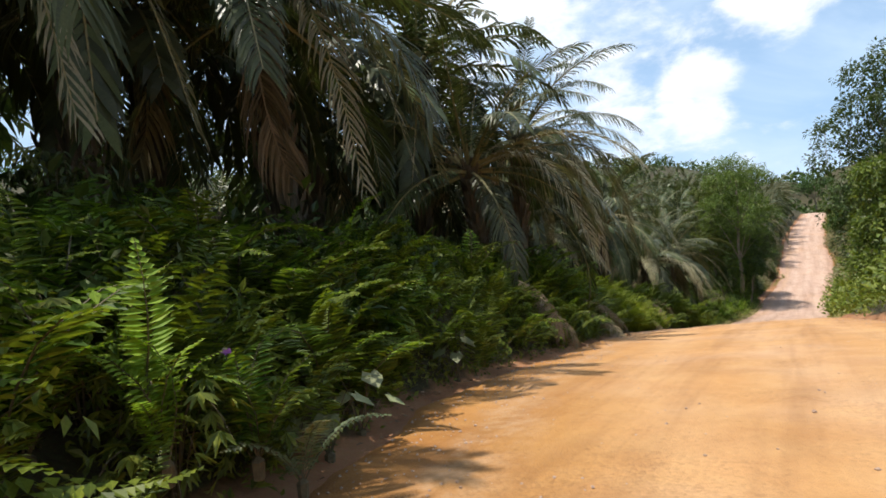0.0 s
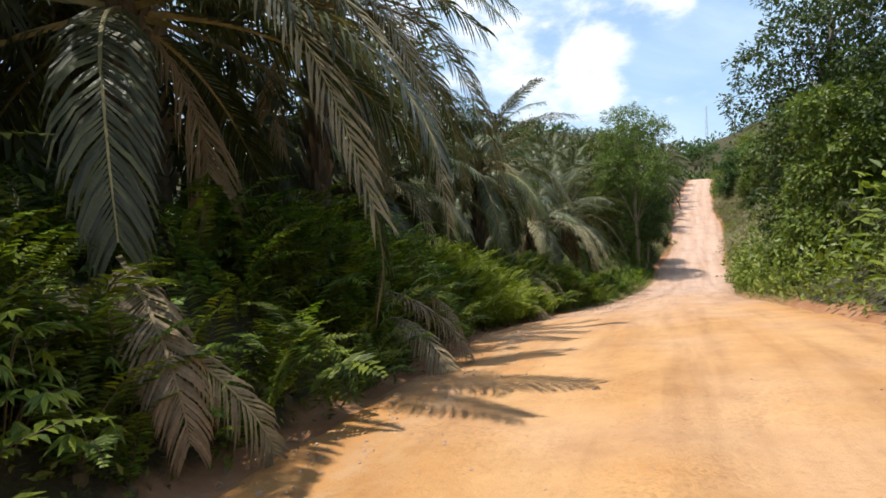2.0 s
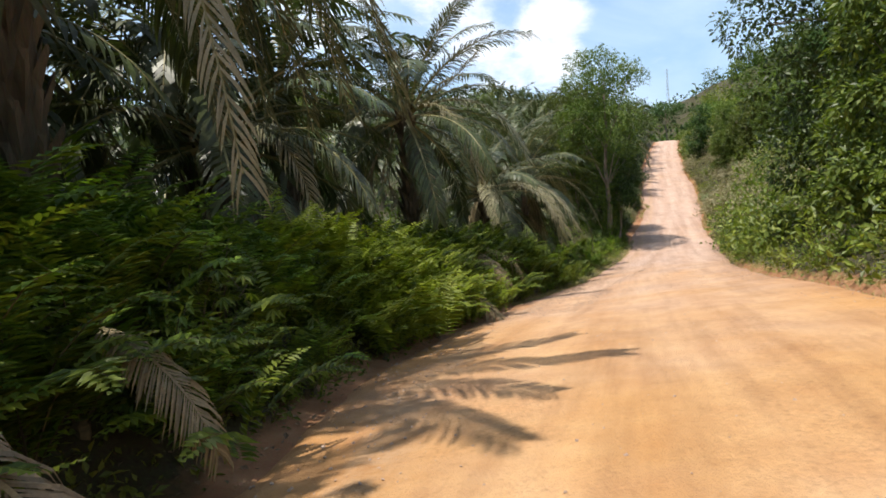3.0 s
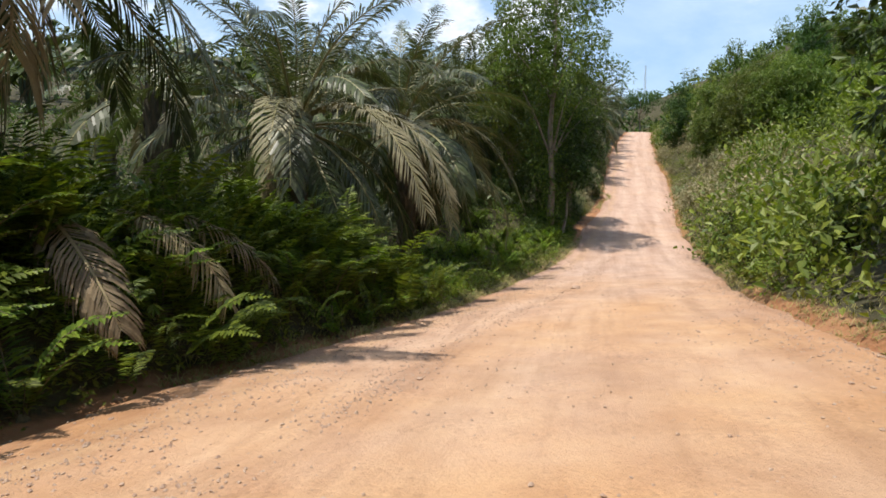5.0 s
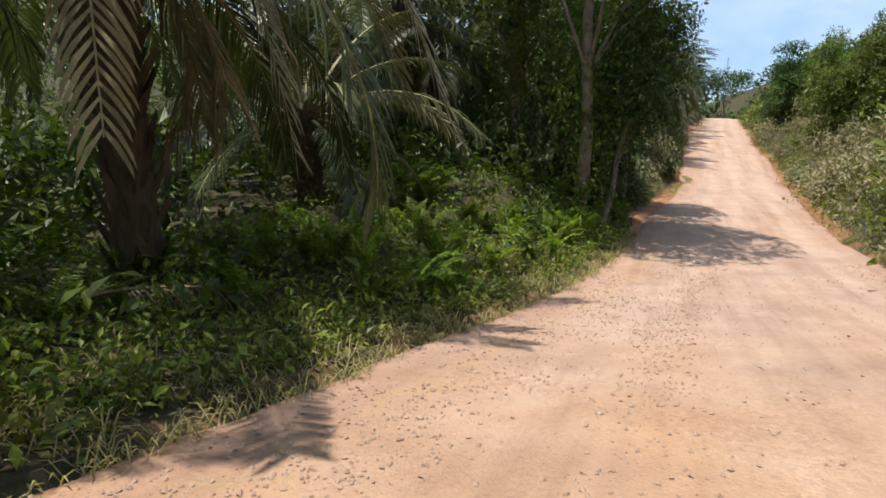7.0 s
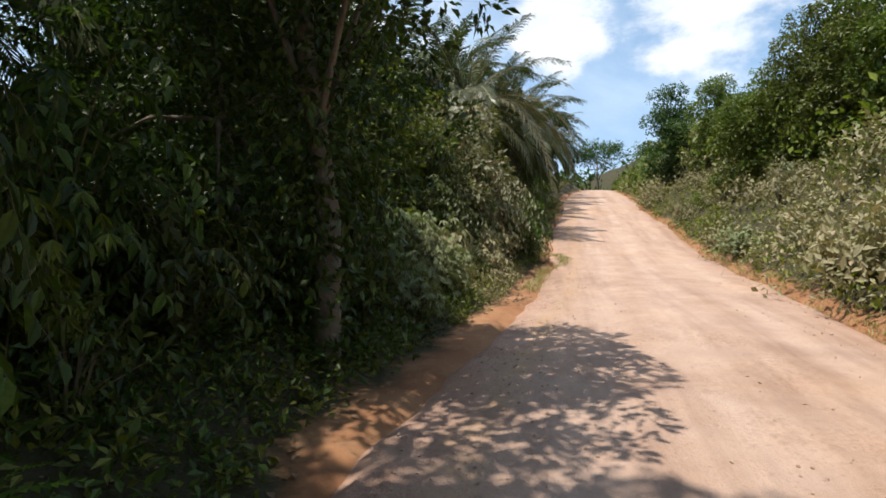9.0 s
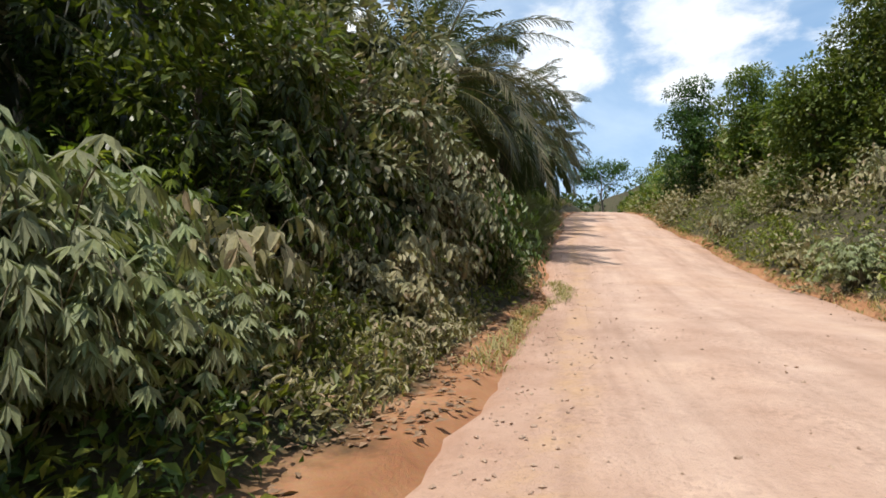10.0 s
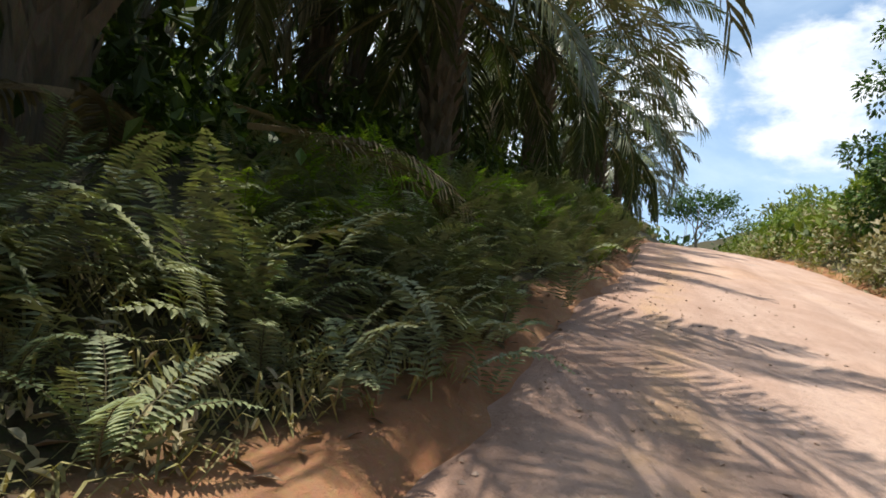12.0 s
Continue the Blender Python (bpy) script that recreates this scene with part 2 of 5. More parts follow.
def ground_material():
    """Leaf litter and dark soil under the plants, raw red clay beside the road."""
    m, n, l, p, out = material("soil")
    geo = n.new("ShaderNodeNewGeometry").outputs["Position"]
    mid, fine = tex(n, l, 0.9, 7, 0.65, geo), tex(n, l, 22, 6, 0.75, geo)
    litter = ramp(n, [(0.34, (0.018, 0.013, 0.006)), (0.46, (0.055, 0.038, 0.018)), (0.55, (0.035, 0.045, 0.012)), (0.68, (0.12, 0.08, 0.04))])
    clay = ramp(n, [(0.3, (0.25, 0.1, 0.04)), (0.5, (0.33, 0.155, 0.07)), (0.7, (0.4, 0.22, 0.115))])
    l.new(fine.outputs["Fac"], litter.inputs["Fac"])
    l.new(mid.outputs["Fac"], clay.inputs["Fac"])
    attr = n.new("ShaderNodeAttribute")
    attr.attribute_name = "clay"
    soft = n.new("ShaderNodeMath")
    soft.operation = "ADD"
    l.new(attr.outputs["Fac"], soft.inputs[0])
    l.new(mid.outputs["Fac"], soft.inputs[1])
    edge = ramp(n, [(0.72, (0, 0, 0)), (0.9, (1, 1, 1))])
    half = n.new("ShaderNodeMath")
    half.operation = "MULTIPLY"
    half.inputs[1].default_value = 0.75
    l.new(soft.outputs[0], half.inputs[0])
    l.new(half.outputs[0], edge.inputs["Fac"])
    base = blend(n, l, edge.outputs["Color"], litter.outputs["Color"], clay.outputs["Color"])
    l.new(blend(n, l, 0.35, base, fine.outputs["Color"], "OVERLAY"), p.inputs["Base Color"])
    p.inputs["Roughness"].default_value = 0.95
    bump(n, l, fine.outputs["Fac"], 0.7, 0.05, p)
    return m


def plain_material(name, a, b, scale, rough=0.8):
    m, n, l, p, out = material(name)
    t = tex(n, l, scale, 6, 0.65, n.new("ShaderNodeNewGeometry").outputs["Position"])
    r = ramp(n, [(0.3, a), (0.7, b)])
    l.new(t.outputs["Fac"], r.inputs["Fac"])
    l.new(r.outputs["Color"], p.inputs["Base Color"])
    p.inputs["Roughness"].default_value = rough
    bump(n, l, t.outputs["Fac"], 0.5, 0.02, p)
    return m


M_ROAD, M_SOIL = road_material(), ground_material()
M_PALM = leaf_material("palm_leaf", (0.014, 0.028, 0.008), (0.065, 0.095, 0.028), dust=(0.42, 0.38, 0.28), dusty=0.13, gloss=0.38, glow=0.22)
# paler copy of the palm leaf: road dust plus sunlit sheen put into the colour
M_PALM_DUSTY_LIT = leaf_material("dusty_sunlit_palm_leaf", (0.04, 0.055, 0.018), (0.12, 0.13, 0.045), dust=(0.52, 0.45, 0.32), dusty=0.62, gloss=0.5, glow=0.16)
M_PALM_DRY = leaf_material("dry_palm_leaf", (0.14, 0.105, 0.055), (0.33, 0.26, 0.15), dust=(0.36, 0.31, 0.22), dusty=0.25, gloss=0.7, glow=0.12)
M_RACHIS = plain_material("frond_stalk", (0.16, 0.15, 0.06), (0.28, 0.24, 0.1), 9, 0.55)
M_BOOT = bark_material("leaf_base_fibre", (0.05, 0.04, 0.025), (0.15, 0.115, 0.07), 5)
M_BARK = bark_material("bark", (0.11, 0.085, 0.06), (0.27, 0.22, 0.165), 4)
M_FERN = leaf_material("fern_leaf", (0.05, 0.1, 0.009), (0.21, 0.3, 0.03), dusty=0.05, gloss=0.5, glow=0.42)
M_FERN_YOUNG = leaf_material("young_fern_leaf", (0.17, 0.28, 0.02), (0.32, 0.44, 0.05), dusty=0.03, gloss=0.5, glow=0.48)
M_FERN_DUSTY = leaf_material("dusty_fern_leaf", (0.08, 0.13, 0.035), (0.19, 0.25, 0.075), dust=(0.48, 0.48, 0.36), dusty=0.52, gloss=0.6, glow=0.26)
M_LEAF = leaf_material("shrub_leaf", (0.02, 0.045, 0.006), (0.09, 0.14, 0.016), dusty=0.08, gloss=0.42, glow=0.34)
M_LEAF_LIGHT = leaf_material("light_shrub_leaf", (0.08, 0.135, 0.014), (0.27, 0.33, 0.045), dusty=0.1, gloss=0.45, glow=0.4)
M_LEAF_DUSTY = leaf_material("dusty_shrub_leaf", (0.05, 0.09, 0.018), (0.14, 0.18, 0.045), dust=(0.46, 0.43, 0.32), dusty=0.62, gloss=0.6, glow=0.22, dead=(0.26, 0.16, 0.09))
M_TREE = leaf_material("tree_leaf", (0.018, 0.045, 0.008), (0.075, 0.14, 0.022), dusty=0.06, gloss=0.42, glow=0.3)
M_TREE_LIGHT = leaf_material("light_tree_leaf", (0.055, 0.105, 0.014), (0.18, 0.24, 0.036), dusty=0.06, gloss=0.42, glow=0.36)
M_SCRUB = leaf_material("dust_caked_scrub_leaf", (0.09, 0.12, 0.035), (0.2, 0.22, 0.07), dust=(0.47, 0.4, 0.29), dusty=0.8, gloss=0.7, glow=0.2, dead=(0.3, 0.2, 0.12))
M_GRASS = leaf_material("grass_blade", (0.19, 0.175, 0.055), (0.42, 0.37, 0.16), dusty=0.25, gloss=0.6, glow=0.3, dead=(0.4, 0.32, 0.16))
M_LITTER = leaf_material("fallen_leaf", (0.13, 0.07, 0.035), (0.36, 0.22, 0.12), dusty=0.3, gloss=0.75, glow=0.1)
M_STEM = plain_material("stem", (0.06, 0.05, 0.026), (0.15, 0.12, 0.06), 12, 0.8)
M_STONE = plain_material("stone", (0.27, 0.17, 0.12), (0.5, 0.37, 0.28), 18, 0.9)
M_STEEL = plain_material("grey_steel", (0.42, 0.44, 0.47), (0.55, 0.57, 0.6), 1, 0.5)
M_PETAL = leaf_material("purple_petal", (0.35, 0.08, 0.38), (0.5, 0.16, 0.5), glow=0.3)

# ---- the lie of the land ----
GY = [-400, -60, 0, 3.3, 10.8, 17.7, 24.9, 30.5, 40, 51.4, 57.3, 65, 72, 80, 84.8, 88.5, 91, 95.5, 100.2, 107, 115, 125, 135, 148, 156, 170, 800]
GZ = [8, 1.9, -0.6, -0.78, -1.15, -1.8, -2.65, -3.5, -5.25, -7.0, -7.8, -7.75, -6.95, -6.65, -6.05, -5.6, -5.1, -3.95, -3.1, -1.6, -0.4, 0.95, 2.1, 3.9, 4.3, 3.6, 3.6]
LY = [-400, -60, 0, 9.4, 11.7, 16.3, 18.4, 22.2, 25.1, 31, 34.6, 37.4, 43.1, 46.7, 50.3, 53.3, 56.5, 59.4, 62.4, 68.1, 72.7, 75.1, 79.2, 82.2, 88.6, 90.4, 93.3, 96.6, 105.7, 120, 135, 148, 160, 800]
LX = [-120, -22, -4, -1.1, -0.5, 1.6, 3.0, 5.0, 6.6, 8.6, 10.5, 12.2, 15.9, 19.5, 22.4, 24.9, 27, 30.1, 32.6, 36.9, 40.4, 42.5, 45.4, 47.5, 51.6, 52.5, 54.5, 57, 63, 73.5, 84.5, 94.5, 103, 510]
RY = [-400, -60, 0, 10, 22.4, 25.6, 30, 33.5, 37.6, 44.7, 48.9, 57, 60, 66.3, 72, 77.7, 84, 88.7, 91.3, 94.7, 99, 105, 112, 120, 135, 148, 160, 800]
RX = [-108, -10, 7, 10.3, 14.9, 16.5, 18.8, 21.4, 23.9, 28.4, 31.4, 37.6, 39.8, 43.6, 47.4, 52.2, 56.6, 59.8, 62, 63.8, 66.2, 70.2, 75, 80.5, 91.2, 101, 109.5, 518]
SIDE = 0.85  # the road runs at about 32 degrees to the y axis


def smooth_table(ys, vs, width):
    fine = np.arange(-420, 820, 0.5)
    v = np.interp(fine, ys, vs)
    k = np.hanning(int(width / 0.5) * 2 + 3)
    pad = len(k) // 2
    return fine, np.convolve(np.pad(v, pad, mode="edge"), k / k.sum(), mode="valid")


G_T, L_T, R_T = smooth_table(GY, GZ, 6), smooth_table(LY, LX, 3), smooth_table(RY, RX, 5)


def grade(y):
    return float(np.interp(y, *G_T))


def left_edge(y):
    return float(np.interp(y, *L_T)) + 0.25 * noise.noise((y * 0.45, 3.1, 0)) + 0.12 * noise.noise((y * 1.7, 9.1, 0)) + 0.07 * noise.noise((y * 4.3, 2.1, 0))


def right_edge(y):
    return float(np.interp(y, *R_T)) + 0.25 * noise.noise((y * 0.4, 7.7, 2)) + 0.12 * noise.noise((y * 1.5, 1.3, 5))


def smoothstep(a, b, v):
    t = min(1.0, max(0.0, (v - a) / (b - a)))
    return t * t * (3 - 2 * t)


def drain(y):
    """Width of the bare clay gutter between the road and the bank."""
    return 0.6 * smoothstep(67, 71, y) * smoothstep(84.5, 82, y) + 0.45 * smoothstep(85.2, 86.4, y) * smoothstep(92.0, 89.5, y)


def height(x, y):
    g, le, re = grade(y), left_edge(y), right_edge(y)
    r = math.hypot(x - 35, y - 60)
    far = 36 * smoothstep(95, 300, r) * (1 + 0.22 * noise.noise((x * 0.012, y * 0.012, 4)))
    far *= 1 - smoothstep(90, 12, max(le - x, x - re, 0)) * max(smoothstep(310, 230, y), 0.4)
    lump = 0.16 * noise.noise((x * 0.5, y * 0.5, 1)) + 0.5 * noise.noise((x * 0.09, y * 0.09, 2))
    if x < le:
        d = (le - x) * SIDE
        k = 1.0 - 0.3 * smoothstep(64, 74, y) + 0.15 * smoothstep(84, 92, y) - 0.8 * smoothstep(48.5, 53, y) * smoothstep(68, 63, y) - 0.55 * smoothstep(82.5, 85.5, y) * smoothstep(106, 96, y)
        d = max(min(d, 0.1), d - drain(y))
        rise = float(np.interp(d, [0, 0.3, 0.8, 2, 4, 10, 30, 60, 150], [-0.07, -0.06, 0.35, 1.3, 1.7, 1.4, 1.4, 3.0, 8.0]))
        k += 0.3 * smoothstep(6, 12, y) * smoothstep(50, 46, y) * smoothstep(10, 4, d)
        return g + rise * k + lump * smoothstep(0.3, 4, d) + far
    if x > re:
        d = (x - re) * SIDE
        k = 0.75 + 0.3 * smoothstep(40, 70, y) - 0.35 * smoothstep(112, 140, y)
        rise = float(np.interp(d, [0, 0.25, 0.8, 2, 4, 7, 12, 25, 60, 150], [-0.02, 0.03, 0.45, 1.1, 2.2, 3.9, 6.4, 10.5, 16.0, 22.0]))
        return g + rise * k + lump * smoothstep(0.3, 5, d) + far
    return g - 0.14 + far


def road_height(x, y):
    le, re = left_edge(y), right_edge(y)
    f = (x - le) / (re - le)
    crown = 0.1 * (1 - (2 * f - 1) ** 2) - 0.06
    ruts = -0.025 * (math.exp(-((f - 0.3) / 0.05) ** 2) + math.exp(-((f - 0.52) / 0.05) ** 2) + math.exp(-((f - 0.78) / 0.05) ** 2))
    rough = 0.03 * noise.noise((x * 0.8, y * 0.8, 6)) + 0.012 * noise.noise((x * 3.5, y * 3.5, 8)) + 0.05 * noise.noise((x * 0.2, y * 0.2, 3))
    edge = -0.02 - 0.08 * smoothstep(0.03, 0.0, f) - 0.1 * smoothstep(0.97, 1.0, f)
    return grade(y) + crown + ruts + rough + edge


def on_left(y, d):
    """The place d metres off the road's near edge on the plantation side."""
    return left_edge(y) - (d + drain(y)) / SIDE, y


def on_right(y, d):
    return right_edge(y) + d / SIDE, y


def mesh_of(name, verts, faces, mat, smooth=False, attribute=None):
    me = bpy.data.meshes.new(name)
    me.from_pydata(verts, [], faces)
    if isinstance(mat, (list, tuple)):
        for m in mat:
            me.materials.append(m)
    elif mat:
        me.materials.append(mat)
    if smooth:
        me.shade_smooth()
    if attribute:
        a = me.attributes.new(attribute[0], "FLOAT", "POINT")
        a.data.foreach_set("value", attribute[1])
    return me


def part(name, me, parent, m=None, label=""):
    ob = new(name, me)
    ob.parent = parent
    if m is not None:
        ob.matrix_basis = m
    if label:
        ob["label"] = label
    return ob


def steps(*spans):
    out = []
    for a, b, n in spans:
        out += list(np.linspace(a, b, n, endpoint=False))
    return out + [spans[-1][1]]


def grid_faces(rows, cols):
    return [(i * cols + j, i * cols + j + 1, (i + 1) * cols + j + 1, (i + 1) * cols + j) for i in range(rows - 1) for j in range(cols - 1)]


def build_ground():
    ys = steps((-390, -60, 16), (-60, -4, 28), (-4, 108, 260), (108, 165, 60), (165, 790, 40))
    out_d = [0.15, 0.35, 0.6, 0.9, 1.3, 1.8, 2.4, 3.1, 4, 5, 6.2, 7.5, 9, 11, 13, 16, 20, 25, 31, 38, 47, 58, 72, 90, 115, 145, 185, 240, 310, 420, 600]
    verts, clay = [], []
    for y in ys:
        le, re = left_edge(y), right_edge(y)
        xs = [le - d / SIDE for d in reversed(out_d)] + [le + 0.02, le + 1.0, (le + re) / 2, re - 1.0, re - 0.02] + [re + d / SIDE for d in out_d]
        for x in xs:
            verts.append((x, y, height(x, y)))
            d = max(le - x, x - re, 0) * SIDE
            clay.append((0.0 if y > 150 else 0.5 if 48 < y < 66 else 0.85) * math.exp(-(d / (0.55 if x > le else 0.6 + 0.85 * drain(y))) ** 2))
    cols = len(out_d) * 2 + 5
    ob = new("ground", mesh_of("ground", verts, grid_faces(len(ys), cols), M_SOIL, True, ("clay", clay)))
    tagged(ob, "dark leaf-littered soil with red clay banks", "ground", kind="structure")
    return ob


def build_road():
    ys = steps((-60, -4, 30), (-4, 100, 420), (100, 150, 80))
    fs = [0, 0.008, 0.02, 0.035, 0.06] + list(np.linspace(0.09, 0.91, 34)) + [0.94, 0.965, 0.98, 0.992, 1]
    verts, across = [], []
    for y in ys:
        le, re = left_edge(y), right_edge(y)
        for f in fs:
            x = le + f * (re - le)
            verts.append((x, y, road_height(x, y)))
            across.append(f)
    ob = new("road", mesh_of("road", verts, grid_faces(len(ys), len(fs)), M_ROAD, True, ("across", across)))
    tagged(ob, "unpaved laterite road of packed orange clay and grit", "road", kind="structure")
    return ob


ground = build_ground()
road = build_road()


# ---- plant kit ----
class Shape:
    """Collects vertices and faces, with a material slot for each face."""

    def __init__(self):
        self.v, self.f, self.s = [], [], []

    def add(self, verts, faces, slot=0):
        k = len(self.v)
        self.v += [tuple(p) for p in verts]
        self.f += [tuple(i + k for i in f) for f in faces]
        self.s += [slot] * len(faces)

    def tube(self, pts, radii, sides=5, slot=0):
        pts = [Vector(p) for p in pts]
        rings = []
        for i, p in enumerate(pts):
            d = (pts[min(i + 1, len(pts) - 1)] - pts[max(i - 1, 0)]).normalized()
            a = d.orthogonal().normalized() if abs(d.z) < 0.9 else Vector((1, 0, 0)).cross(d).normalized()
            b = d.cross(a)
            rings += [p + (a * math.cos(t) + b * math.sin(t)) * radii[i] for t in (2 * math.pi * j / sides for j in range(sides))]
        faces = [(i * sides + j, i * sides + (j + 1) % sides, (i + 1) * sides + (j + 1) % sides, (i + 1) * sides + j) for i in range(len(pts) - 1) for j in range(sides)]
        self.add(rings, faces + [tuple(range((len(pts) - 1) * sides, len(pts) * sides))], slot)

    def blade(self, base, d, side, length, width, sag, slot=0, plain=False):
        """A long narrow leaflet that bends under its own weight."""
        if plain:
            b, c, w = base + d * length * 0.5 + Vector((0, 0, -sag * length * 0.16)), base + d * length * 0.88 + Vector((0, 0, -sag * length * 0.6)), side * width * 0.5
            self.add([base - w * 0.5, base + w * 0.5, b + w, b - w, c], [(0, 1, 2, 3), (3, 2, 4)], slot)
            return
        a, b = base, base + d * length * 0.45 + Vector((0, 0, -sag * length * 0.1))
        c = base + d * length * 0.78 + Vector((0, 0, -sag * length * 0.38))
        e = base + d * length * 0.92 + Vector((0, 0, -sag * length * 0.68))
        w = side * width * 0.5
        self.add([a - w * 0.5, a + w * 0.5, b + w, b - w, c + w * 0.7, c - w * 0.7, e], [(0, 1, 2, 3), (3, 2, 4, 5), (5, 4, 6)], slot)

    def leaf(self, base, d, up, length, width, fold=0.25, slot=0):
        """A pointed leaf, folded a little along its midrib and curled at the tip."""
        side = d.cross(up)
        side = side.normalized() if side.length > 1e-4 else d.orthogonal().normalized()
        up = side.cross(d).normalized()
        tip = base + d * length - up * length * 0.16
        s, lift = side * width * 0.5, up * width * fold
        a, b = base + d * length * 0.28 + lift, base + d * length * 0.66 - up * length * 0.04 + lift * 0.9
        self.add([base, a + s * 0.9, b + s * 0.85, tip, b - s * 0.85, a - s * 0.9], [(0, 1, 2, 3), (0, 3, 4, 5)], slot)

    def leaf2(self, base, d, up, length, width, slot=0):
        side = d.cross(up)
        side = side.normalized() if side.length > 1e-4 else d.orthogonal().normalized()
        up = side.cross(d).normalized()
        m = base + d * length * 0.45 + up * width * 0.12
        tip, s = base + d * length - up * length * 0.12, side * width * 0.5
        self.add([base, m + s, tip, m - s], [(0, 1, 2), (0, 2, 3)], slot)

    def mesh(self, name, mats, smooth=False):
        me = mesh_of(name, self.v, self.f, mats, smooth)
        if isinstance(mats, (list, tuple)) and len(mats) > 1:
            me.polygons.foreach_set("material_index", self.s)
        return me


def unit(rng):
    while True:
        v = Vector((rng.uniform(-1, 1), rng.uniform(-1, 1), rng.uniform(-1, 1)))
        if 0.05 < v.length < 1:
            return v.normalized()


def frond_line(elev, seed, length, sag):
    """The stalk of a frond along +x, arching over towards its tip."""
    bend = radians(50 + 20 * sag + random.Random(seed).uniform(-10, 10))
    n, pts = 12, [Vector((0, 0, 0))]
    for i in range(n):
        s = (i + 0.5) / n
        a = radians(elev) - bend * s ** 1.4
        pts.append(pts[-1] + Vector((math.cos(a), 0.05 * math.sin(s * 4 + seed), math.sin(a))) * (length / n))
    return pts


def palm_frond_mesh(pts, seed, mats=None, sag=1.0, per_side=54, wide=1.0, only="", out=0.1):
    """One pinnate frond on the line pts: a stalk with two even combs of drooping leaflets."""
    rng = random.Random(seed)
    sh = Shape()
    n = len(pts) - 1
    if only != "leaflets":
        sh.tube(pts, [0.07 * (1 - 0.86 * (i / n) ** 0.7) for i in range(n + 1)], 3, 1)
    for i in range(per_side if only != "stalk" else 0):
        s = 0.12 + 0.88 * (i + 0.5) / per_side
        k = min(n - 1, int(s * n))
        p = pts[k].lerp(pts[k + 1], s * n - k)
        fwd = (pts[k + 1] - pts[k]).normalized()
        across = fwd.cross(Vector((0, 0, 1)))
        across = across.normalized() if across.length > 0.05 else Vector((0, 1, 0))
        up = across.cross(fwd)
        t = (s - 0.12) / 0.88
        size = 0.92 * (0.42 + 0.58 * min(1, t / 0.3)) * (1 if t < 0.62 else 1 - 0.5 * (t - 0.62) / 0.38)
        for sd in (-1, 1):
            if rng.random() < 0.04:
                continue
            lift = out + rng.choice((-0.12, 0.05, 0.22)) + rng.uniform(-0.07, 0.07)
            sweep = 0.5 + 0.85 * s + rng.uniform(-0.07, 0.07)
            d = (across * sd + fwd * sweep + up * lift).normalized()
            wd = fwd.cross(d).cross(d).normalized()
            sh.blade(p, d, wd, size * rng.uniform(0.88, 1.08), wide * rng.uniform(0.06, 0.078), sag * rng.uniform(0.75, 1.25), plain=wide > 1.5)
    return sh.mesh("frond", mats or [M_PALM, M_RACHIS])


PALM_ELEV = (82, 64, 46, 28, 8, -14)
FRONDS = {e: [palm_frond_mesh(frond_line(e, 11 * i + 7 * k, 6.0 + 0.4 * k, 0.6 + 0.12 * i), 11 * i + 7 * k, sag=0.55 + 0.07 * i, per_side=66, wide=0.8) for k in range(2)] for i, e in enumerate(PALM_ELEV)}
FRONDS_BACK = {e: [palm_frond_mesh(frond_line(e, 11 * i + 5, 5.9, 0.6 + 0.12 * i), 11 * i + 5, sag=0.5 + 0.07 * i, per_side=26, wide=2.2)] for i, e in enumerate(PALM_ELEV)}
FRONDS_DRY = [palm_frond_mesh(frond_line(-52, 91 + k, 4.4, 1.3), 91 + k, [M_PALM_DRY, M_PALM_DRY], 1.3, 46, 0.8) for k in range(2)]
FRONDS_FLAT = [[palm_frond_mesh(frond_line(14, 131 + k, 4.6, 0.9), 131 + k, [M_PALM_DRY, M_PALM_DRY], 0.9, 56, 0.75, only=o) for o in ("stalk", "leaflets")] for k in range(2)]


def palm_trunk_mesh():
    """A stout trunk of unit height."""
    sh = Shape()
    sh.tube([(0.03 * math.sin(3 * t), 0.03 * math.cos(2 * t), t) for t in np.linspace(-0.06, 1, 8)], [0.4, 0.36, 0.33, 0.31, 0.3, 0.3, 0.29, 0.22], 9)
    return sh.mesh("trunk", [M_BOOT], True)


def palm_boots_mesh(seed, count=90):
    rng = random.Random(seed)
    sh = Shape()
    for i in range(count):
        a, z = i * 2.39996, 0.02 + 0.96 * i / count
        d = Vector((math.cos(a), math.sin(a), 0))
        s = Vector((-d.y, d.x, 0))
        b = Vector((0, 0, z)) + d * 0.26
        ln = rng.uniform(0.12, 0.3)
        top = b + d * ln + Vector((0, 0, rng.uniform(0.05, 0.09)))
        sh.add([b - s * 0.12, b + s * 0.12, top + s * 0.06, top - s * 0.06, b - Vector((0, 0, 0.05)), top - Vector((0, 0, 0.022))], [(0, 1, 2, 3), (0, 4, 5, 3), (1, 2, 5, 4), (3, 5, 2)])
    return sh.mesh("bark_sheath", [M_BOOT])


TRUNK = palm_trunk_mesh()
BOOTS = [palm_boots_mesh(k) for k in range(2)]


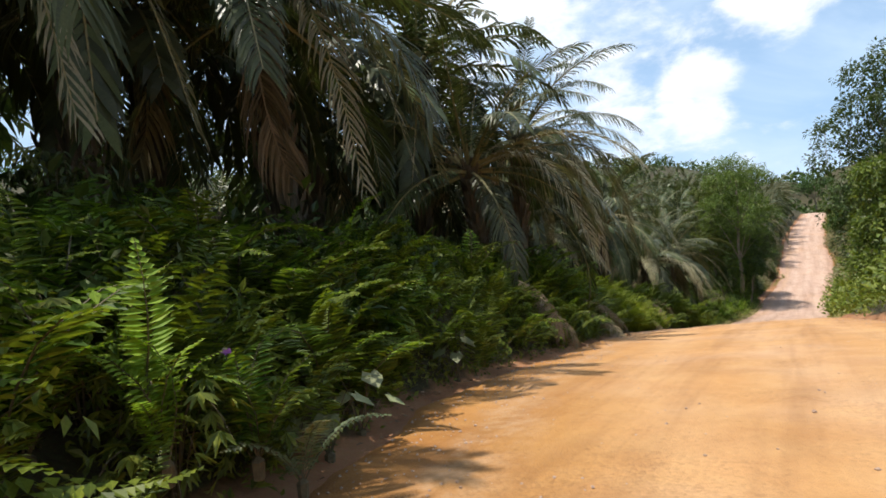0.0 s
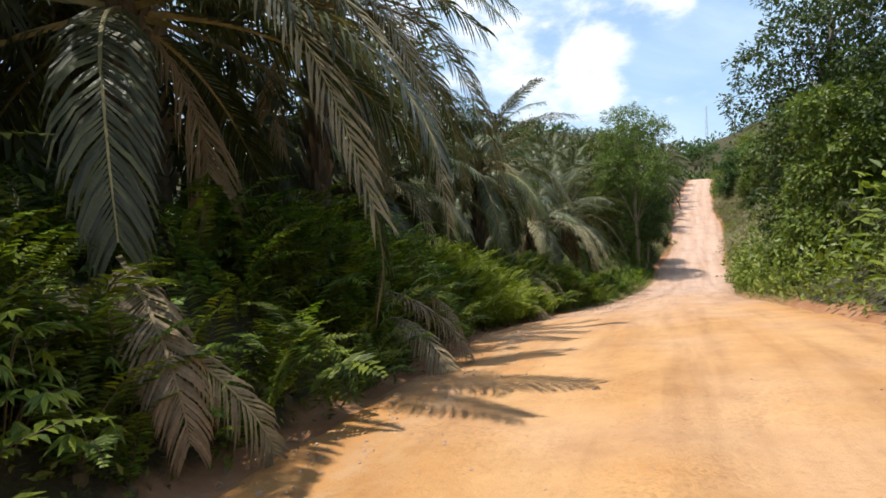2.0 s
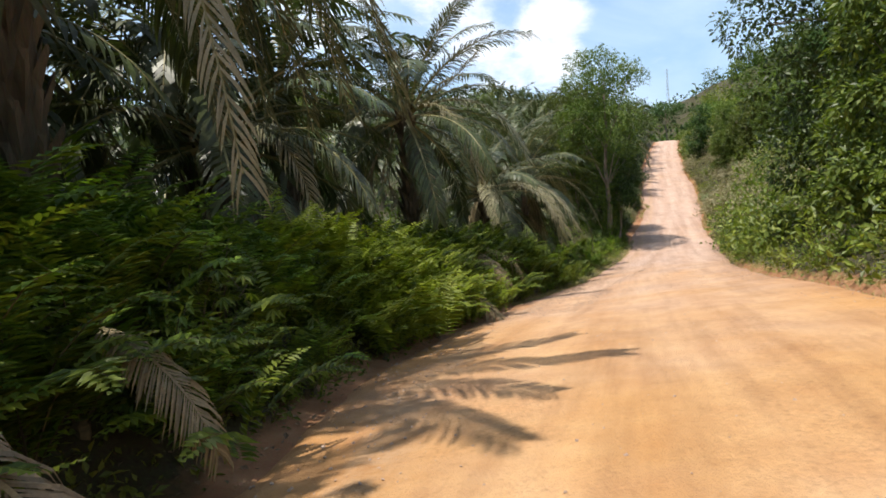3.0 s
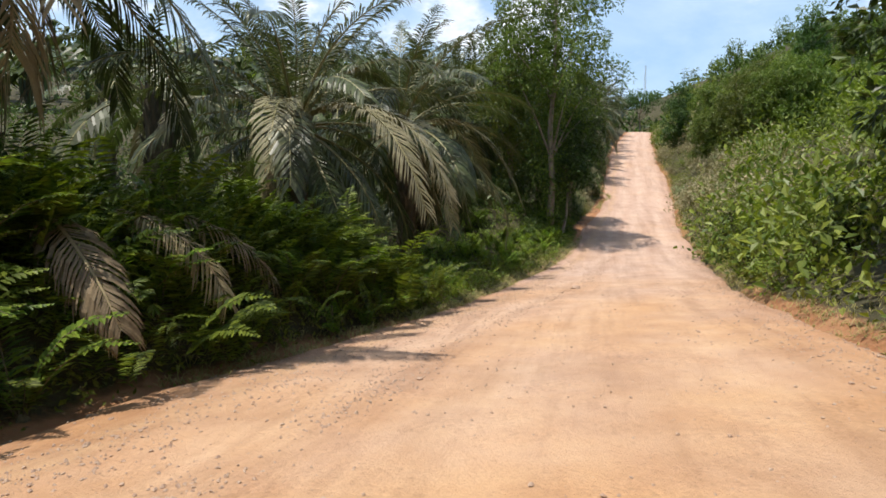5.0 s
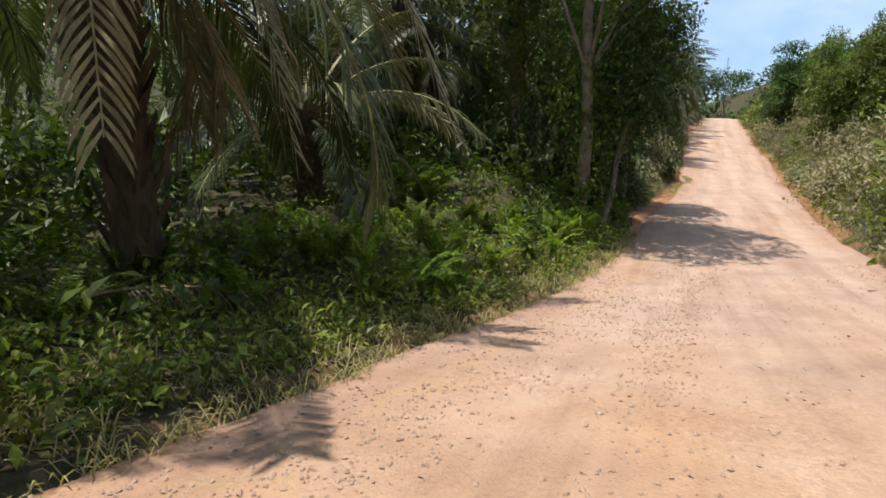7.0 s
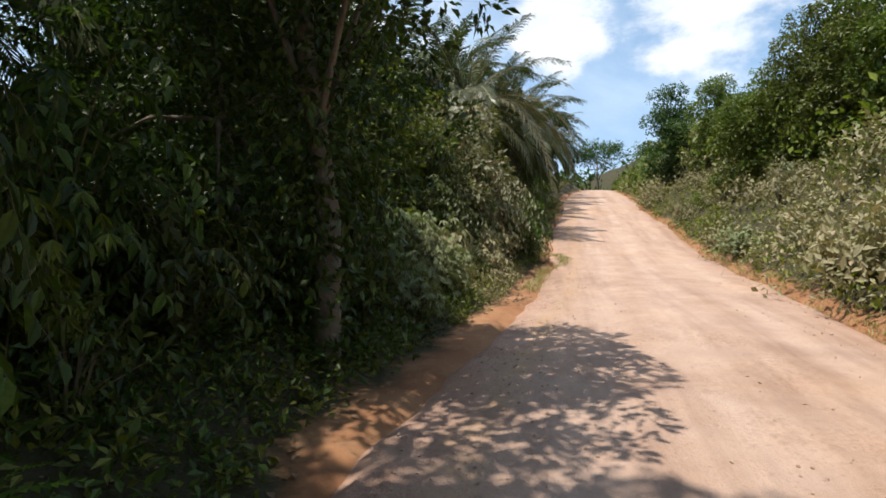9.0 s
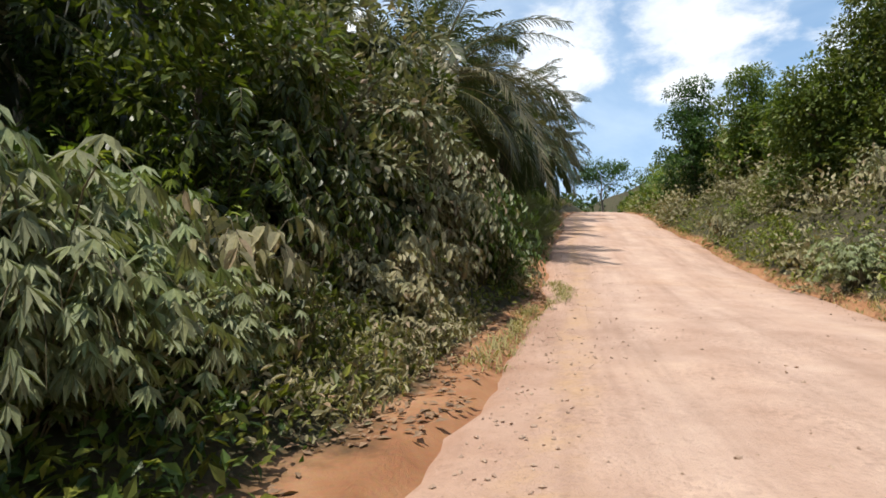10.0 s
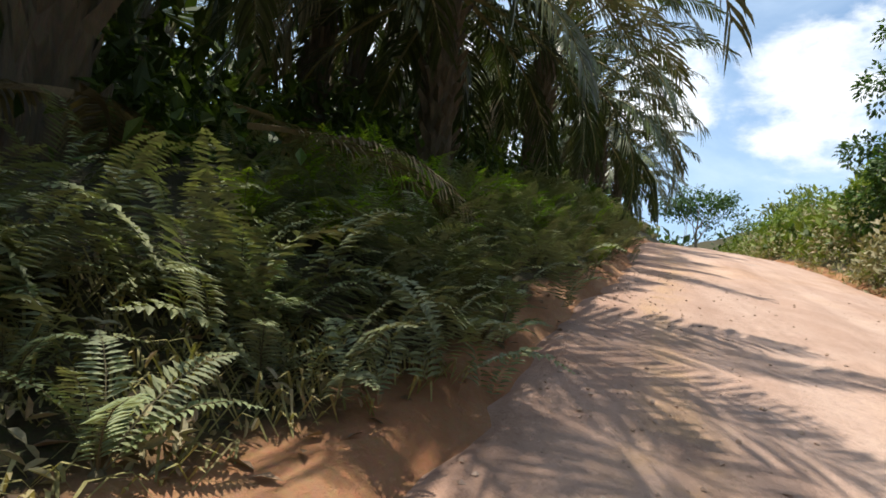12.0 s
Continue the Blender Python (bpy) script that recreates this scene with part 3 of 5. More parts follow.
def oil_palm(x, y, tall, seed, count=34, scale=1.0, dry=2, label="mature oil palm with arching dusty green fronds", sink=0.0, lean=0.0, kit=FRONDS):
    rng = random.Random(seed)
    root = new("oil_palm")
    root.matrix_basis = pose(x, y, height(x, y) - 0.05 - sink, rng.uniform(-3, 3) + lean, rng.uniform(-3, 3), rng.uniform(0, 360))
    tagged(root, label, "palm", "oil palms of the plantation")
    part("trunk", TRUNK, root, Matrix.Diagonal((1.05, 1.05, tall, 1)))
    part("bark_sheath", BOOTS[seed % 2], root, Matrix.Diagonal((1.05, 1.05, tall, 1)), "stubs of cut leaf stalks")
    for i in range(count):
        t = i / max(1, count - 1)
        e = PALM_ELEV[min(5, int(t ** 0.85 * 6))]
        me = rng.choice(kit[e])
        k = scale * rng.uniform(0.86, 1.1) * (0.88 if e == 82 else 1)
        m = Matrix.Translation((0, 0, tall - 0.1 - 0.35 * t)) @ pose(0, 0, 0, rng.uniform(-10, 10), rng.uniform(-9, 9), i * 137.5 + rng.uniform(-12, 12)) @ Matrix.Translation((0.16, 0, 0)) @ Matrix.Diagonal((k, k, k, 1))
        part("frond", me, root, m)
    for i in range(dry):
        k = scale * rng.uniform(0.8, 1.05)
        part("dry_frond", FRONDS_DRY[i % 2], root, Matrix.Translation((0, 0, tall - 0.5)) @ pose(0, 0, 0, rng.uniform(-10, 10), rng.uniform(-8, 8), rng.uniform(0, 360)) @ Matrix.Translation((0.2, 0, 0)) @ Matrix.Diagonal((k, k, k, 1)), "withered brown hanging frond")
    return root


def reaching_frond(palm, tall, tip, seed, arch=1.0, bow=0.72):
    """A long outer frond of a palm that arches out and hangs its tip at a given place."""
    a = Vector((0, 0, tall - 0.25))
    c = palm.matrix_basis.inverted() @ Vector(tip)
    flat = Vector((c.x, c.y, 0))
    b = a + flat * bow + Vector((0, 0, arch + 0.12 * flat.length))
    pts = [a * (1 - t) ** 2 + b * 2 * t * (1 - t) + c * t * t for t in (i / 14 for i in range(15))]
    length = sum((q - p).length for p, q in zip(pts, pts[1:]))
    me = palm_frond_mesh(pts, seed, [M_PALM_DUSTY_LIT, M_RACHIS], 0.6, int(9 * length), 0.8, out=0.22)
    return part("frond", me, palm, None, "long frond hanging towards the road, pale with dust and painted-in sun sheen")


def fern_frond_mesh(seed, length, mats, elev=62, pinna=0.2, per_side=24):
    rng = random.Random(seed)
    sh = Shape()
    n, pts = 5, [Vector((0, 0, 0))]
    for i in range(n):
        s = (i + 0.5) / n
        a = radians(elev + 8) - radians(84) * s ** 1.8
        pts.append(pts[-1] + Vector((math.cos(a), 0.1 * math.sin(s * 3 + seed), math.sin(a))) * (length / n))
    sh.tube(pts, [0.008 * (1 - 0.8 * i / n) for i in range(n + 1)], 3, 1)
    for i in range(per_side):
        s = 0.14 + 0.86 * (i + 0.5) / per_side
        k = min(n - 1, int(s * n))
        p = pts[k].lerp(pts[k + 1], s * n - k)
        fwd = (pts[k + 1] - pts[k]).normalized()
        size = pinna * (math.sin(math.pi * min(1, 0.18 + 0.82 * s) ** 1.2) * 0.9 + 0.1)
        for sd in (-1, 1):
            d = (Vector((0, sd, 0)) + fwd * rng.uniform(0.2, 0.45) + Vector((0, 0, rng.uniform(-0.15, 0.2)))).normalized()
            sh.leaf2(p, d, Vector((0, 0, 1)), size * rng.uniform(0.85, 1.1), length / per_side * 1.05)
    return sh.mesh("frond", mats)


FERN_F = {"green": [fern_frond_mesh(k, 1.15, [M_FERN, M_STEM], 50 + 10 * k, 0.19) for k in range(3)],
          "young": [fern_frond_mesh(5 + k, 1.05, [M_FERN_YOUNG, M_STEM], 58 + 12 * k, 0.15) for k in range(3)],
          "dusty": [fern_frond_mesh(9 + k, 1.15, [M_FERN_DUSTY, M_STEM], 44 + 10 * k, 0.2) for k in range(3)]}


def crown_stub():
    sh = Shape()
    sh.tube([(0, 0, -0.12), (0, 0, 0.03), (0, 0, 0.07)], [0.05, 0.06, 0.02], 6)
    return sh.mesh("rootstock", [M_STEM])


ROOTSTOCK = crown_stub()
FERN_LABEL = {"green": "lush green sword fern on the roadside bank", "young": "bright yellow-green fern catching the sun", "dusty": "dust-greyed fern beside the dirt road"}


def fern(x, y, scale, seed, kind="green", count=9, lift=0.0, steep=0):
    rng = random.Random(seed)
    root = new("fern", ROOTSTOCK)
    root.matrix_basis = pose(x, y, height(x, y) + lift, 0, 0, rng.uniform(0, 360)) @ Matrix.Diagonal((scale, scale, scale, 1))
    tagged(root, FERN_LABEL[kind], "fern", "roadside ferns")
    for i in range(count):
        k = rng.uniform(0.7, 1.15)
        part("frond", rng.choice(FERN_F[kind]), root, pose(0, 0, 0, rng.uniform(-12, 12), rng.uniform(-20, 10) - steep, i * 360 / count + rng.uniform(-18, 18)) @ Matrix.Diagonal((k, k, k, 1)))
    return root


def shrub_meshes(seed, mat, radius, tall, leaves, size, droop=0.3, narrow=0.45, twigs=14, low=0.6, fine=True):
    """Stems and foliage of a bush: leaves sit in sprays along twigs, with gaps and an uneven outline."""
    rng = random.Random(seed)
    stem, fol = Shape(), Shape()
    per = max(3, leaves // (twigs * 3))
    for i in range(twigs):
        a = rng.uniform(0, 2 * math.pi)
        out = radius * rng.uniform(0.35, 1.0)
        top = tall * rng.uniform(0.45, 1.0) * (1.15 - 0.45 * out / radius)
        end = Vector((math.cos(a) * out, math.sin(a) * out, top))
        mid = Vector((end.x * 0.35, end.y * 0.35, top * low))
        stem.tube([(end.x * 0.05, end.y * 0.05, -0.1), mid, end], [0.014 * tall ** 0.5, 0.01, 0.004], 3)
        for j in range(3):
            start = mid.lerp(end, rng.uniform(-0.3, 0.75))
            tip = start + (unit(rng) + Vector((math.cos(a), math.sin(a), 0.25)) * 0.8).normalized() * radius * rng.uniform(0.3, 0.6)
            if j == 0:
                tip = end + (end - mid).normalized() * radius * 0.15
            for k in range(per):
                s = (k + rng.random()) / per
                p = start.lerp(tip, s)
                d = (unit(rng) + (tip - start).normalized() * 0.6 + Vector((0, 0, -droop))).normalized()
                up = (Vector((0, 0, 1)) + unit(rng) * 0.5).normalized()
                ln = size * rng.uniform(0.65, 1.25)
                wide = ln * narrow * rng.uniform(0.85, 1.15)
                if fine:
                    fol.leaf(p, d, up, ln, wide, rng.uniform(0.05, 0.3))
                else:
                    fol.leaf2(p, d, up, ln, wide)
    return stem.mesh("stems", [M_STEM]), fol.mesh("foliage", [mat])


def arching_meshes(seed, mat, radius, tall, branches, per, size, narrow=0.4, fingers=0, droop=0.7):
    """A bush of long boughs that arch over and hang; leaves in two ranks, or in drooping fans of fingers on short stalks."""
    rng = random.Random(seed)
    stem, fol = Shape(), Shape()
    for i in range(branches):
        a = i * 2.39996 + rng.uniform(-0.3, 0.3)
        reach, top = radius * rng.uniform(0.3, 1.05), tall * rng.uniform(0.45, 1.0)
        h = Vector((math.cos(a), math.sin(a), 0))
        p0, p1, p2 = h * 0.06 + Vector((0, 0, -0.1)), h * reach * 0.4 + Vector((0, 0, top * 1.45)), h * reach + Vector((0, 0, top * rng.uniform(0.2, 0.8)))
        curve = [p0 * (1 - t) ** 2 + p1 * 2 * t * (1 - t) + p2 * t * t for t in (j / 7 for j in range(8))]
        stem.tube(curve, [0.011 * (1 - 0.11 * j) for j in range(8)], 3)
        for k in range(per):
            s = 0.14 + 0.86 * (k + rng.random()) / per
            m = min(6, int(s * 7))
            p, fwd = curve[m].lerp(curve[m + 1], s * 7 - m), (curve[m + 1] - curve[m]).normalized()
            side = fwd.cross(Vector((0, 0, 1))).normalized() * (1 if k % 2 else -1)
            d = (side * rng.uniform(0.5, 1.0) + fwd * rng.uniform(0.2, 0.7) + unit(rng) * 0.35).normalized()
            if fingers:
                e = p + (d + Vector((0, 0, 0.25))) * size * rng.uniform(0.5, 1.0)
                across = d.cross(Vector((0, 0, 1))).normalized()
                for f in range(fingers):
                    w = (f / (fingers - 1) - 0.5) * 2.5
                    g = (d * math.cos(w) + across * math.sin(w) + Vector((0, 0, -droop * rng.uniform(0.7, 1.2)))).normalized()
                    ln = size * rng.uniform(0.85, 1.1) * (1 - 0.12 * abs(w))
                    fol.leaf2(e, g, (Vector((0, 0, 1)) + d * 0.6).normalized(), ln, ln * narrow)
            else:
                ln = size * rng.uniform(0.7, 1.2)
                fol.leaf(p, (d + Vector((0, 0, -droop * rng.uniform(0.5, 1.3)))).normalized(), (Vector((0, 0, 1)) + h * 0.5 + unit(rng) * 0.3).normalized(), ln, ln * narrow, rng.uniform(0.05, 0.25))
    return stem.mesh("stems", [M_STEM]), fol.mesh("foliage", [mat])


SHRUBS = {
    "leafy": [shrub_meshes(20 + k, M_LEAF, 0.8, 1.3, 350, 0.15, fine=False) for k in range(3)],
    "light": [shrub_meshes(30 + k, M_LEAF_LIGHT, 0.75, 1.2, 350, 0.15, 0.2, 0.4, fine=False) for k in range(3)],
    "dusty": [arching_meshes(40 + k, M_SCRUB, 1.0, 1.3, 22, 16, 0.15, 0.4) for k in range(3)],
    "broad": [shrub_meshes(50 + k, M_LEAF, 0.9, 1.6, 300, 0.22, 0.7, 0.6, 10, fine=False) for k in range(2)],
    "dustybroad": [arching_meshes(60 + k, M_SCRUB, 1.05, 1.5, 20, 13, 0.22, 0.5, droop=1.1) for k in range(2)],
    "tall": [arching_meshes(80 + k, M_LEAF_DUSTY, 1.7, 2.9, 52, 34, 0.17, 0.44, droop=1.1) for k in range(2)],
    "tallgreen": [arching_meshes(84 + k, M_LEAF, 1.5, 2.6, 40, 28, 0.18, 0.45, droop=0.9) for k in range(2)],
    "talllight": [shrub_meshes(88 + k, M_LEAF_LIGHT, 1.2, 2.0, 800, 0.16, 0.4, 0.42, 26, 0.25, fine=False) for k in range(2)],
    "fingered": [arching_meshes(74 + k, M_FERN_DUSTY, 1.25, 1.9, 30, 9, 0.24, 0.27, 5, 1.0) for k in range(2)],
    "cassava": [arching_meshes(70 + k, M_LEAF_LIGHT, 0.9, 1.3, 15, 6, 0.2, 0.26, 5, 0.6) for k in range(2)],
}
SHRUB_LABEL = {"fingered": "bush with drooping dusty leaves fingered like a hand", "leafy": "dense green leafy shrub", "light": "sunlit light green shrub", "dusty": "shrub with leaves coated in pale road dust",
               "broad": "bush with large drooping green leaves", "dustybroad": "bush with large dust-covered drooping leaves", "tall": "tall bush hung with dust-covered drooping leaves", "tallgreen": "tall green leafy bush", "talllight": "rounded light green leafy bush", "cassava": "bush with narrow fingered bright green leaves"}


def shrub(x, y, scale, seed, kind="leafy", tall=1.0, where="on the roadside bank", sink=0.08):
    rng = random.Random(seed)
    stem, fol = SHRUBS[kind][seed % len(SHRUBS[kind])]
    root = new("bush" if kind in ("dusty", "dustybroad", "tall", "tallgreen", "cassava", "fingered") else "shrub", stem)
    root.matrix_basis = pose(x, y, height(x, y) - sink, rng.uniform(-6, 6), rng.uniform(-6, 6), rng.uniform(0, 360)) @ Matrix.Diagonal((scale, scale, scale * tall, 1))
    tagged(root, SHRUB_LABEL[kind] + " " + where, "shrub", "roadside shrubs")
    part("foliage", fol, root)
    return root


def tree(x, y, tall, radius, seed, mat, leaves=6000, size=0.28, bare=0.3, label="broadleaf tree", trunk_r=0.2, blobs=16, flat=0.75, lean=(0, 0), vines=False, limbs=True, name="tree"):
    """Tapered trunk, forking limbs, and a crown of leafy clumps with gaps."""
    rng = random.Random(seed)
    root = new(name)
    root.matrix_basis = pose(x, y, height(x, y) - 0.1, 0, 0, 0)
    tagged(root, label, "tree")
    sh = Shape()
    top = Vector((lean[0], lean[1], tall * 0.82))
    trunk_pts = [Vector((0, 0, -0.2)), top * 0.2 + Vector((0.1, 0, 0)), top * 0.45 + Vector((-0.12, 0.1, 0)), top * 0.7, top]
    sh.tube(trunk_pts, [trunk_r * 1.3, trunk_r, trunk_r * 0.8, trunk_r * 0.5, trunk_r * 0.18], 8)
    part("trunk", sh.mesh("trunk", [M_BARK], True), root)
    fol = Shape()
    centres = []
    for i in range(blobs):
        a, t = i * 2.4 + rng.uniform(-0.4, 0.4), (i + 0.5) / blobs
        z = tall * (bare + (1 - bare) * t)
        prof = math.sin(math.pi * min(1, 0.22 + 0.66 * t)) ** 0.6
        rr = radius * prof * rng.uniform(0.35, 0.8)
        c = Vector((math.cos(a) * rr + lean[0] * t, math.sin(a) * rr + lean[1] * t, z - 0.1 * tall * rng.random()))
        centres.append((c, radius * rng.uniform(0.3, 0.52) * (0.65 + 0.35 * prof)))
        if i % 2 == 0 and limbs:
            lb = Shape()
            k = min(3, 1 + int(t * 2.6))
            s = trunk_pts[k].lerp(trunk_pts[k + 1], 0.5)
            lb.tube([s, s.lerp(c, 0.5) + Vector((0, 0, 0.25)), c], [trunk_r * 0.38, trunk_r * 0.22, trunk_r * 0.06], 5)
            part("limb", lb.mesh("limb", [M_BARK], True), root)
    total = sum(r * r for _, r in centres)
    for c, r in centres:
        for j in range(max(4, int(leaves * r * r / total / 12))):
            u = unit(rng)
            if u.z < -0.2 and rng.random() < 0.6:
                u.z = -u.z
            p = c + Vector((u.x, u.y, u.z * flat)) * r * rng.uniform(0.7, 1.08)
            for k in range(12):
                w = unit(rng)
                q = p + (w - u * (w.dot(u) * 0.5)) * size * 1.7 * rng.random() ** 0.5
                ln = size * rng.uniform(0.7, 1.3)
                fol.leaf2(q, (u * 0.5 + w * 0.8 + Vector((0, 0, -0.4))).normalized(), (u + Vector((0, 0, 0.7)) + unit(rng) * 0.35).normalized(), ln, ln * 0.52)
    if vines:
        for j in range(int(leaves * 0.25)):
            a, z = rng.uniform(0, 6.28), rng.uniform(0, tall * 0.7)
            q = trunk_r + rng.random() ** 2 * radius * 0.34
            p = Vector((math.cos(a) * q, math.sin(a) * q, z))
            ln = size * rng.uniform(0.6, 1.2)
            fol.leaf2(p, (unit(rng) + Vector((0, 0, -0.8))).normalized(), unit(rng), ln, ln * 0.55)
    part("crown", fol.mesh("crown", [mat]), root)
    return root


# ---- oil palms ----
R = random.Random(5)
# the row along the road: y, metres off the edge, trunk height
ROW = [(-12, 3.4, 5.4, 1), (-4.5, 4.2, 5.6, 1), (2.0, 8.2, 7.4, 1.1), (10.6, 5.8, 7.8, 1.06), (17.2, 4.8, 7.0, 1.04), (24.2, 3.6, 4.7, 1.0), (31.2, 4.0, 7.9, 1.05), (39.4, 6.6, 5.0, 1.0), (46.1, 5.4, 6.8, 1.05), (53.6, 5.8, 5.8, 1),
       (58.8, 5.4, 6.2, 1), (65.6, 8.2, 2.7, 0.85), (72, 11.0, 6.0, 1), (78, 11.0, 6.5, 1), (85, 10.5, 6.0, 1), (94.2, 4.7, 6.3, 1.0), (100.4, 4.2, 5.0, 1), (106, 3.6, 5.2, 1), (113, 3.6, 5.4, 1), (120, 3.8, 5.4, 1), (129, 4, 5.4, 1), (139, 4.5, 5.4, 1)]
# tips of the long fronds that hang out over the bank, palm by palm
REACH = {3: [(-4.2, 10.35, 2.9), (-3.5, 12.3, 3.1)], 4: [(-1.3, 15.1, 2.4), (0.4, 20.0, 3.2), (-0.3, 17.3, 3.1)], 5: [(5.2, 21.2, 0.3), (6.6, 20.8, 3.2), (5.9, 22.4, 1.9), (6.4, 25.6, 1.4)],
         6: [(7.5, 28.2, -0.2), (10.2, 32.3, 0.7), (8.5, 33.3, 0.7), (9.3, 33.9, 1.2), (7.7, 32.5, 1.0), (6.6, 35.4, 1.0), (9.6, 30.6, 1.9)], 7: [(9.3, 39.9, -0.5), (8.4, 36.9, -0.9)], 8: [(17.0, 42.9, 0.0), (15.8, 44.6, 4.6), (15.0, 43.2, -0.6)],
         9: [(21.2, 48.6, -3.9), (22.1, 49.4, -3.6), (17.4, 48.6, -2.9), (15.0, 50.2, -1.9)], 10: [(27.7, 56.9, -4.7), (25.6, 58.0, -5.2), (24.0, 55.2, -5.1), (27.6, 60.6, -4.2)], 11: [(30.4, 67.9, -5.3), (29.2, 63.2, -4.8)],
         15: [(54.0, 90.0, -0.2), (48.2, 88.6, 0.0), (54.4, 90.8, -1.5), (52.2, 89.2, -3.0), (55.6, 92.6, -1.7)], 16: [(60.0, 99.6, 1.0), (59.4, 98.6, -1.4)]}
for i, (y, d, h, s) in enumerate(ROW):
    x, y = on_left(y, d)
    palm = oil_palm(x, y, h, 100 + i, 22 if h < 4 else 25 if i in (4, 5, 6) else 34, s, 0 if y > 88 or h < 4 else 4 if 7 < i < 12 else 1, "mature roadside oil palm with arching dusty fronds", kit=FRONDS_BACK if y < -2 or y > 110 else FRONDS)
    for k, tip in enumerate(REACH.get(i, [])):
        reaching_frond(palm, h, tip, 900 + 10 * i + k, 0.5 if h < 4 else 0.9)
for i, (y, d, h) in enumerate([(13.5, 9.2, 9.4), (27.2, 6.6, 9.9), (19.5, 9.6, 8.4), (6.0, 11.5, 9.0), (24.0, 8.6, 8.8), (31, 9.2, 8.2), (37, 10, 8.0), (15.5, 7.2, 8.6), (42, 9.0, 9.4), (47.2, 10.4, 9.4)]):
    oil_palm(*on_left(y, d), h, 180 + i, 36, 1.2, 1, "oil palm deep in the shaded plantation", kit=FRONDS_BACK)
# the rows behind
for i, (y, d, h) in enumerate([(96.5, 10.5, 7.4), (89.5, 11.5, 7.2), (104.5, 9.0, 7.0), (99.5, 12.5, 8.6)]):
    oil_palm(*on_left(y, d), h, 190 + i, 34, 1.15, 1, "oil palm deep in the shaded plantation", kit=FRONDS_BACK)
for row in range(1, 5):
    for i in range(21):
        y = -18 + 8.2 * i + 4.1 * (row % 2) + R.uniform(-1, 1)
        x, y = on_left(y, 4.0 + 7.4 * row + R.uniform(-1, 1))
        if (row < 3 or (i + row) % 2 == 0) and not (row == 1 and 51 < y < 69):
            oil_palm(x, y, R.uniform(7.4, 10.0), 200 + 40 * row + i, 22 if row < 2 else 14 if row < 3 else 10, 1.15, 1, "oil palm deep in the shaded plantation", kit=FRONDS_BACK)

# ---- trees ----
tree(34.0, 66.8, 16.2, 3.9, 301, M_TREE_LIGHT, 20000, 0.18, 0.46, "tall roadside tree hung with creepers", 0.2, 26, lean=(-0.4, -1.3), vines=True)
tree(32.4, 69.6, 13.0, 2.8, 302, M_TREE_LIGHT, 7000, 0.22, 0.36, "roadside tree among creepers", 0.17, 18, lean=(0.6, 0.4), vines=True)
tree(34.5, 66.3, 7.4, 1.8, 308, M_TREE, 5000, 0.2, 0.5, "slender leaning roadside tree", 0.09, 10, lean=(2.2, 1.4))
tree(*on_right(41.5, 4.8), 16.5, 5.0, 303, M_TREE, 22000, 0.25, 0.1, "tall leafy tree on the uphill roadside", 0.22, 30, vines=True)
tree(*on_right(35.0, 3.2), 7.5, 2.8, 304, M_TREE_LIGHT, 9000, 0.24, 0.05, "leafy tree leaning out of the hillside scrub", 0.16, 20, vines=True)
tree(*on_right(33, 7.0), 13.5, 4.6, 305, M_TREE, 14000, 0.25, 0.08, "leafy tree on the uphill roadside", 0.22, 20, vines=True)
tree(*on_right(103, 2.9), 8.6, 2.6, 306, M_TREE, 9000, 0.22, 0.1, "round dark tree on the hillside", 0.18, 16, vines=True)
tree(*on_right(99, 6.0), 6.8, 2.6, 307, M_TREE_LIGHT, 9000, 0.22, 0.1, "round light green tree on the hillside", 0.18, 14, vines=True)
for k, (y, d, h, r) in enumerate([(88.8, 4.6, 6.0, 2.3), (86.2, 6.6, 8.2, 2.8), (83.5, 8.6, 8.6, 3.2), (80.5, 10, 7.6, 3.2), (78, 12, 7, 3.0)]):
    tree(*on_right(y, d), h, r, 310 + k, M_TREE_LIGHT, 12000, 0.2, 0.08, "creeper-covered forest tree on the hillside", 0.22, 22, vines=True)
for k, (y, d, h, r) in enumerate([(103, 22, 11, 2.4), (99, 27, 10, 2.2), (108, 24, 9, 2.6), (95, 31, 11, 2.6)]):
    tree(*on_right(y, d), h, r, 316 + k, M_TREE, 2500, 0.4, 0.4, "tall dark tree standing on the hilltop", 0.2, 14)
# the dark trees beside the dip
for k, (y, d, h, r) in enumerate([(73.5, 3.0, 9.5, 3.0), (76.0, 4.4, 8.5, 2.6), (84.6, 8.0, 5.6, 2.0), (77.6, 6.2, 9.5, 2.9), (82, 11, 7.5, 2.8), (71.6, 0.7, 10.8, 2.9)]):
    tree(*on_left(y, d), h, r, 320 + k, M_TREE, (15000, 11000, 6000, 8000, 6000, 14000)[k], (0.13, 0.15, 0.17, 0.17, 0.17, 0.16)[k], 0.42 if k == 5 else 0.08, "dense dark tree over the roadside ditch", 0.14, 24, vines=True)
# small trees whose dusty boughs hang over the verge
for k, (y, d, h, r) in enumerate([(82.0, 2.6, 4.6, 1.9), (84.0, 3.0, 4.4, 1.7), (80.6, 3.6, 5.0, 2.0)]):
    tree(*on_left(y, d), h, r, 350 + k, (M_LEAF_DUSTY, M_LEAF, M_TREE_LIGHT)[k], 4500, 0.19, 0.28, "small tree with dusty leaves drooping over the verge", 0.08, 16)
# the flat-topped tree behind the crest
tree(103.8, 156.6, 9.6, 5.6, 330, M_TREE, 3500, 0.42, 0.72, "flat-topped umbrella tree behind the crest", 0.2, 14, 0.3)

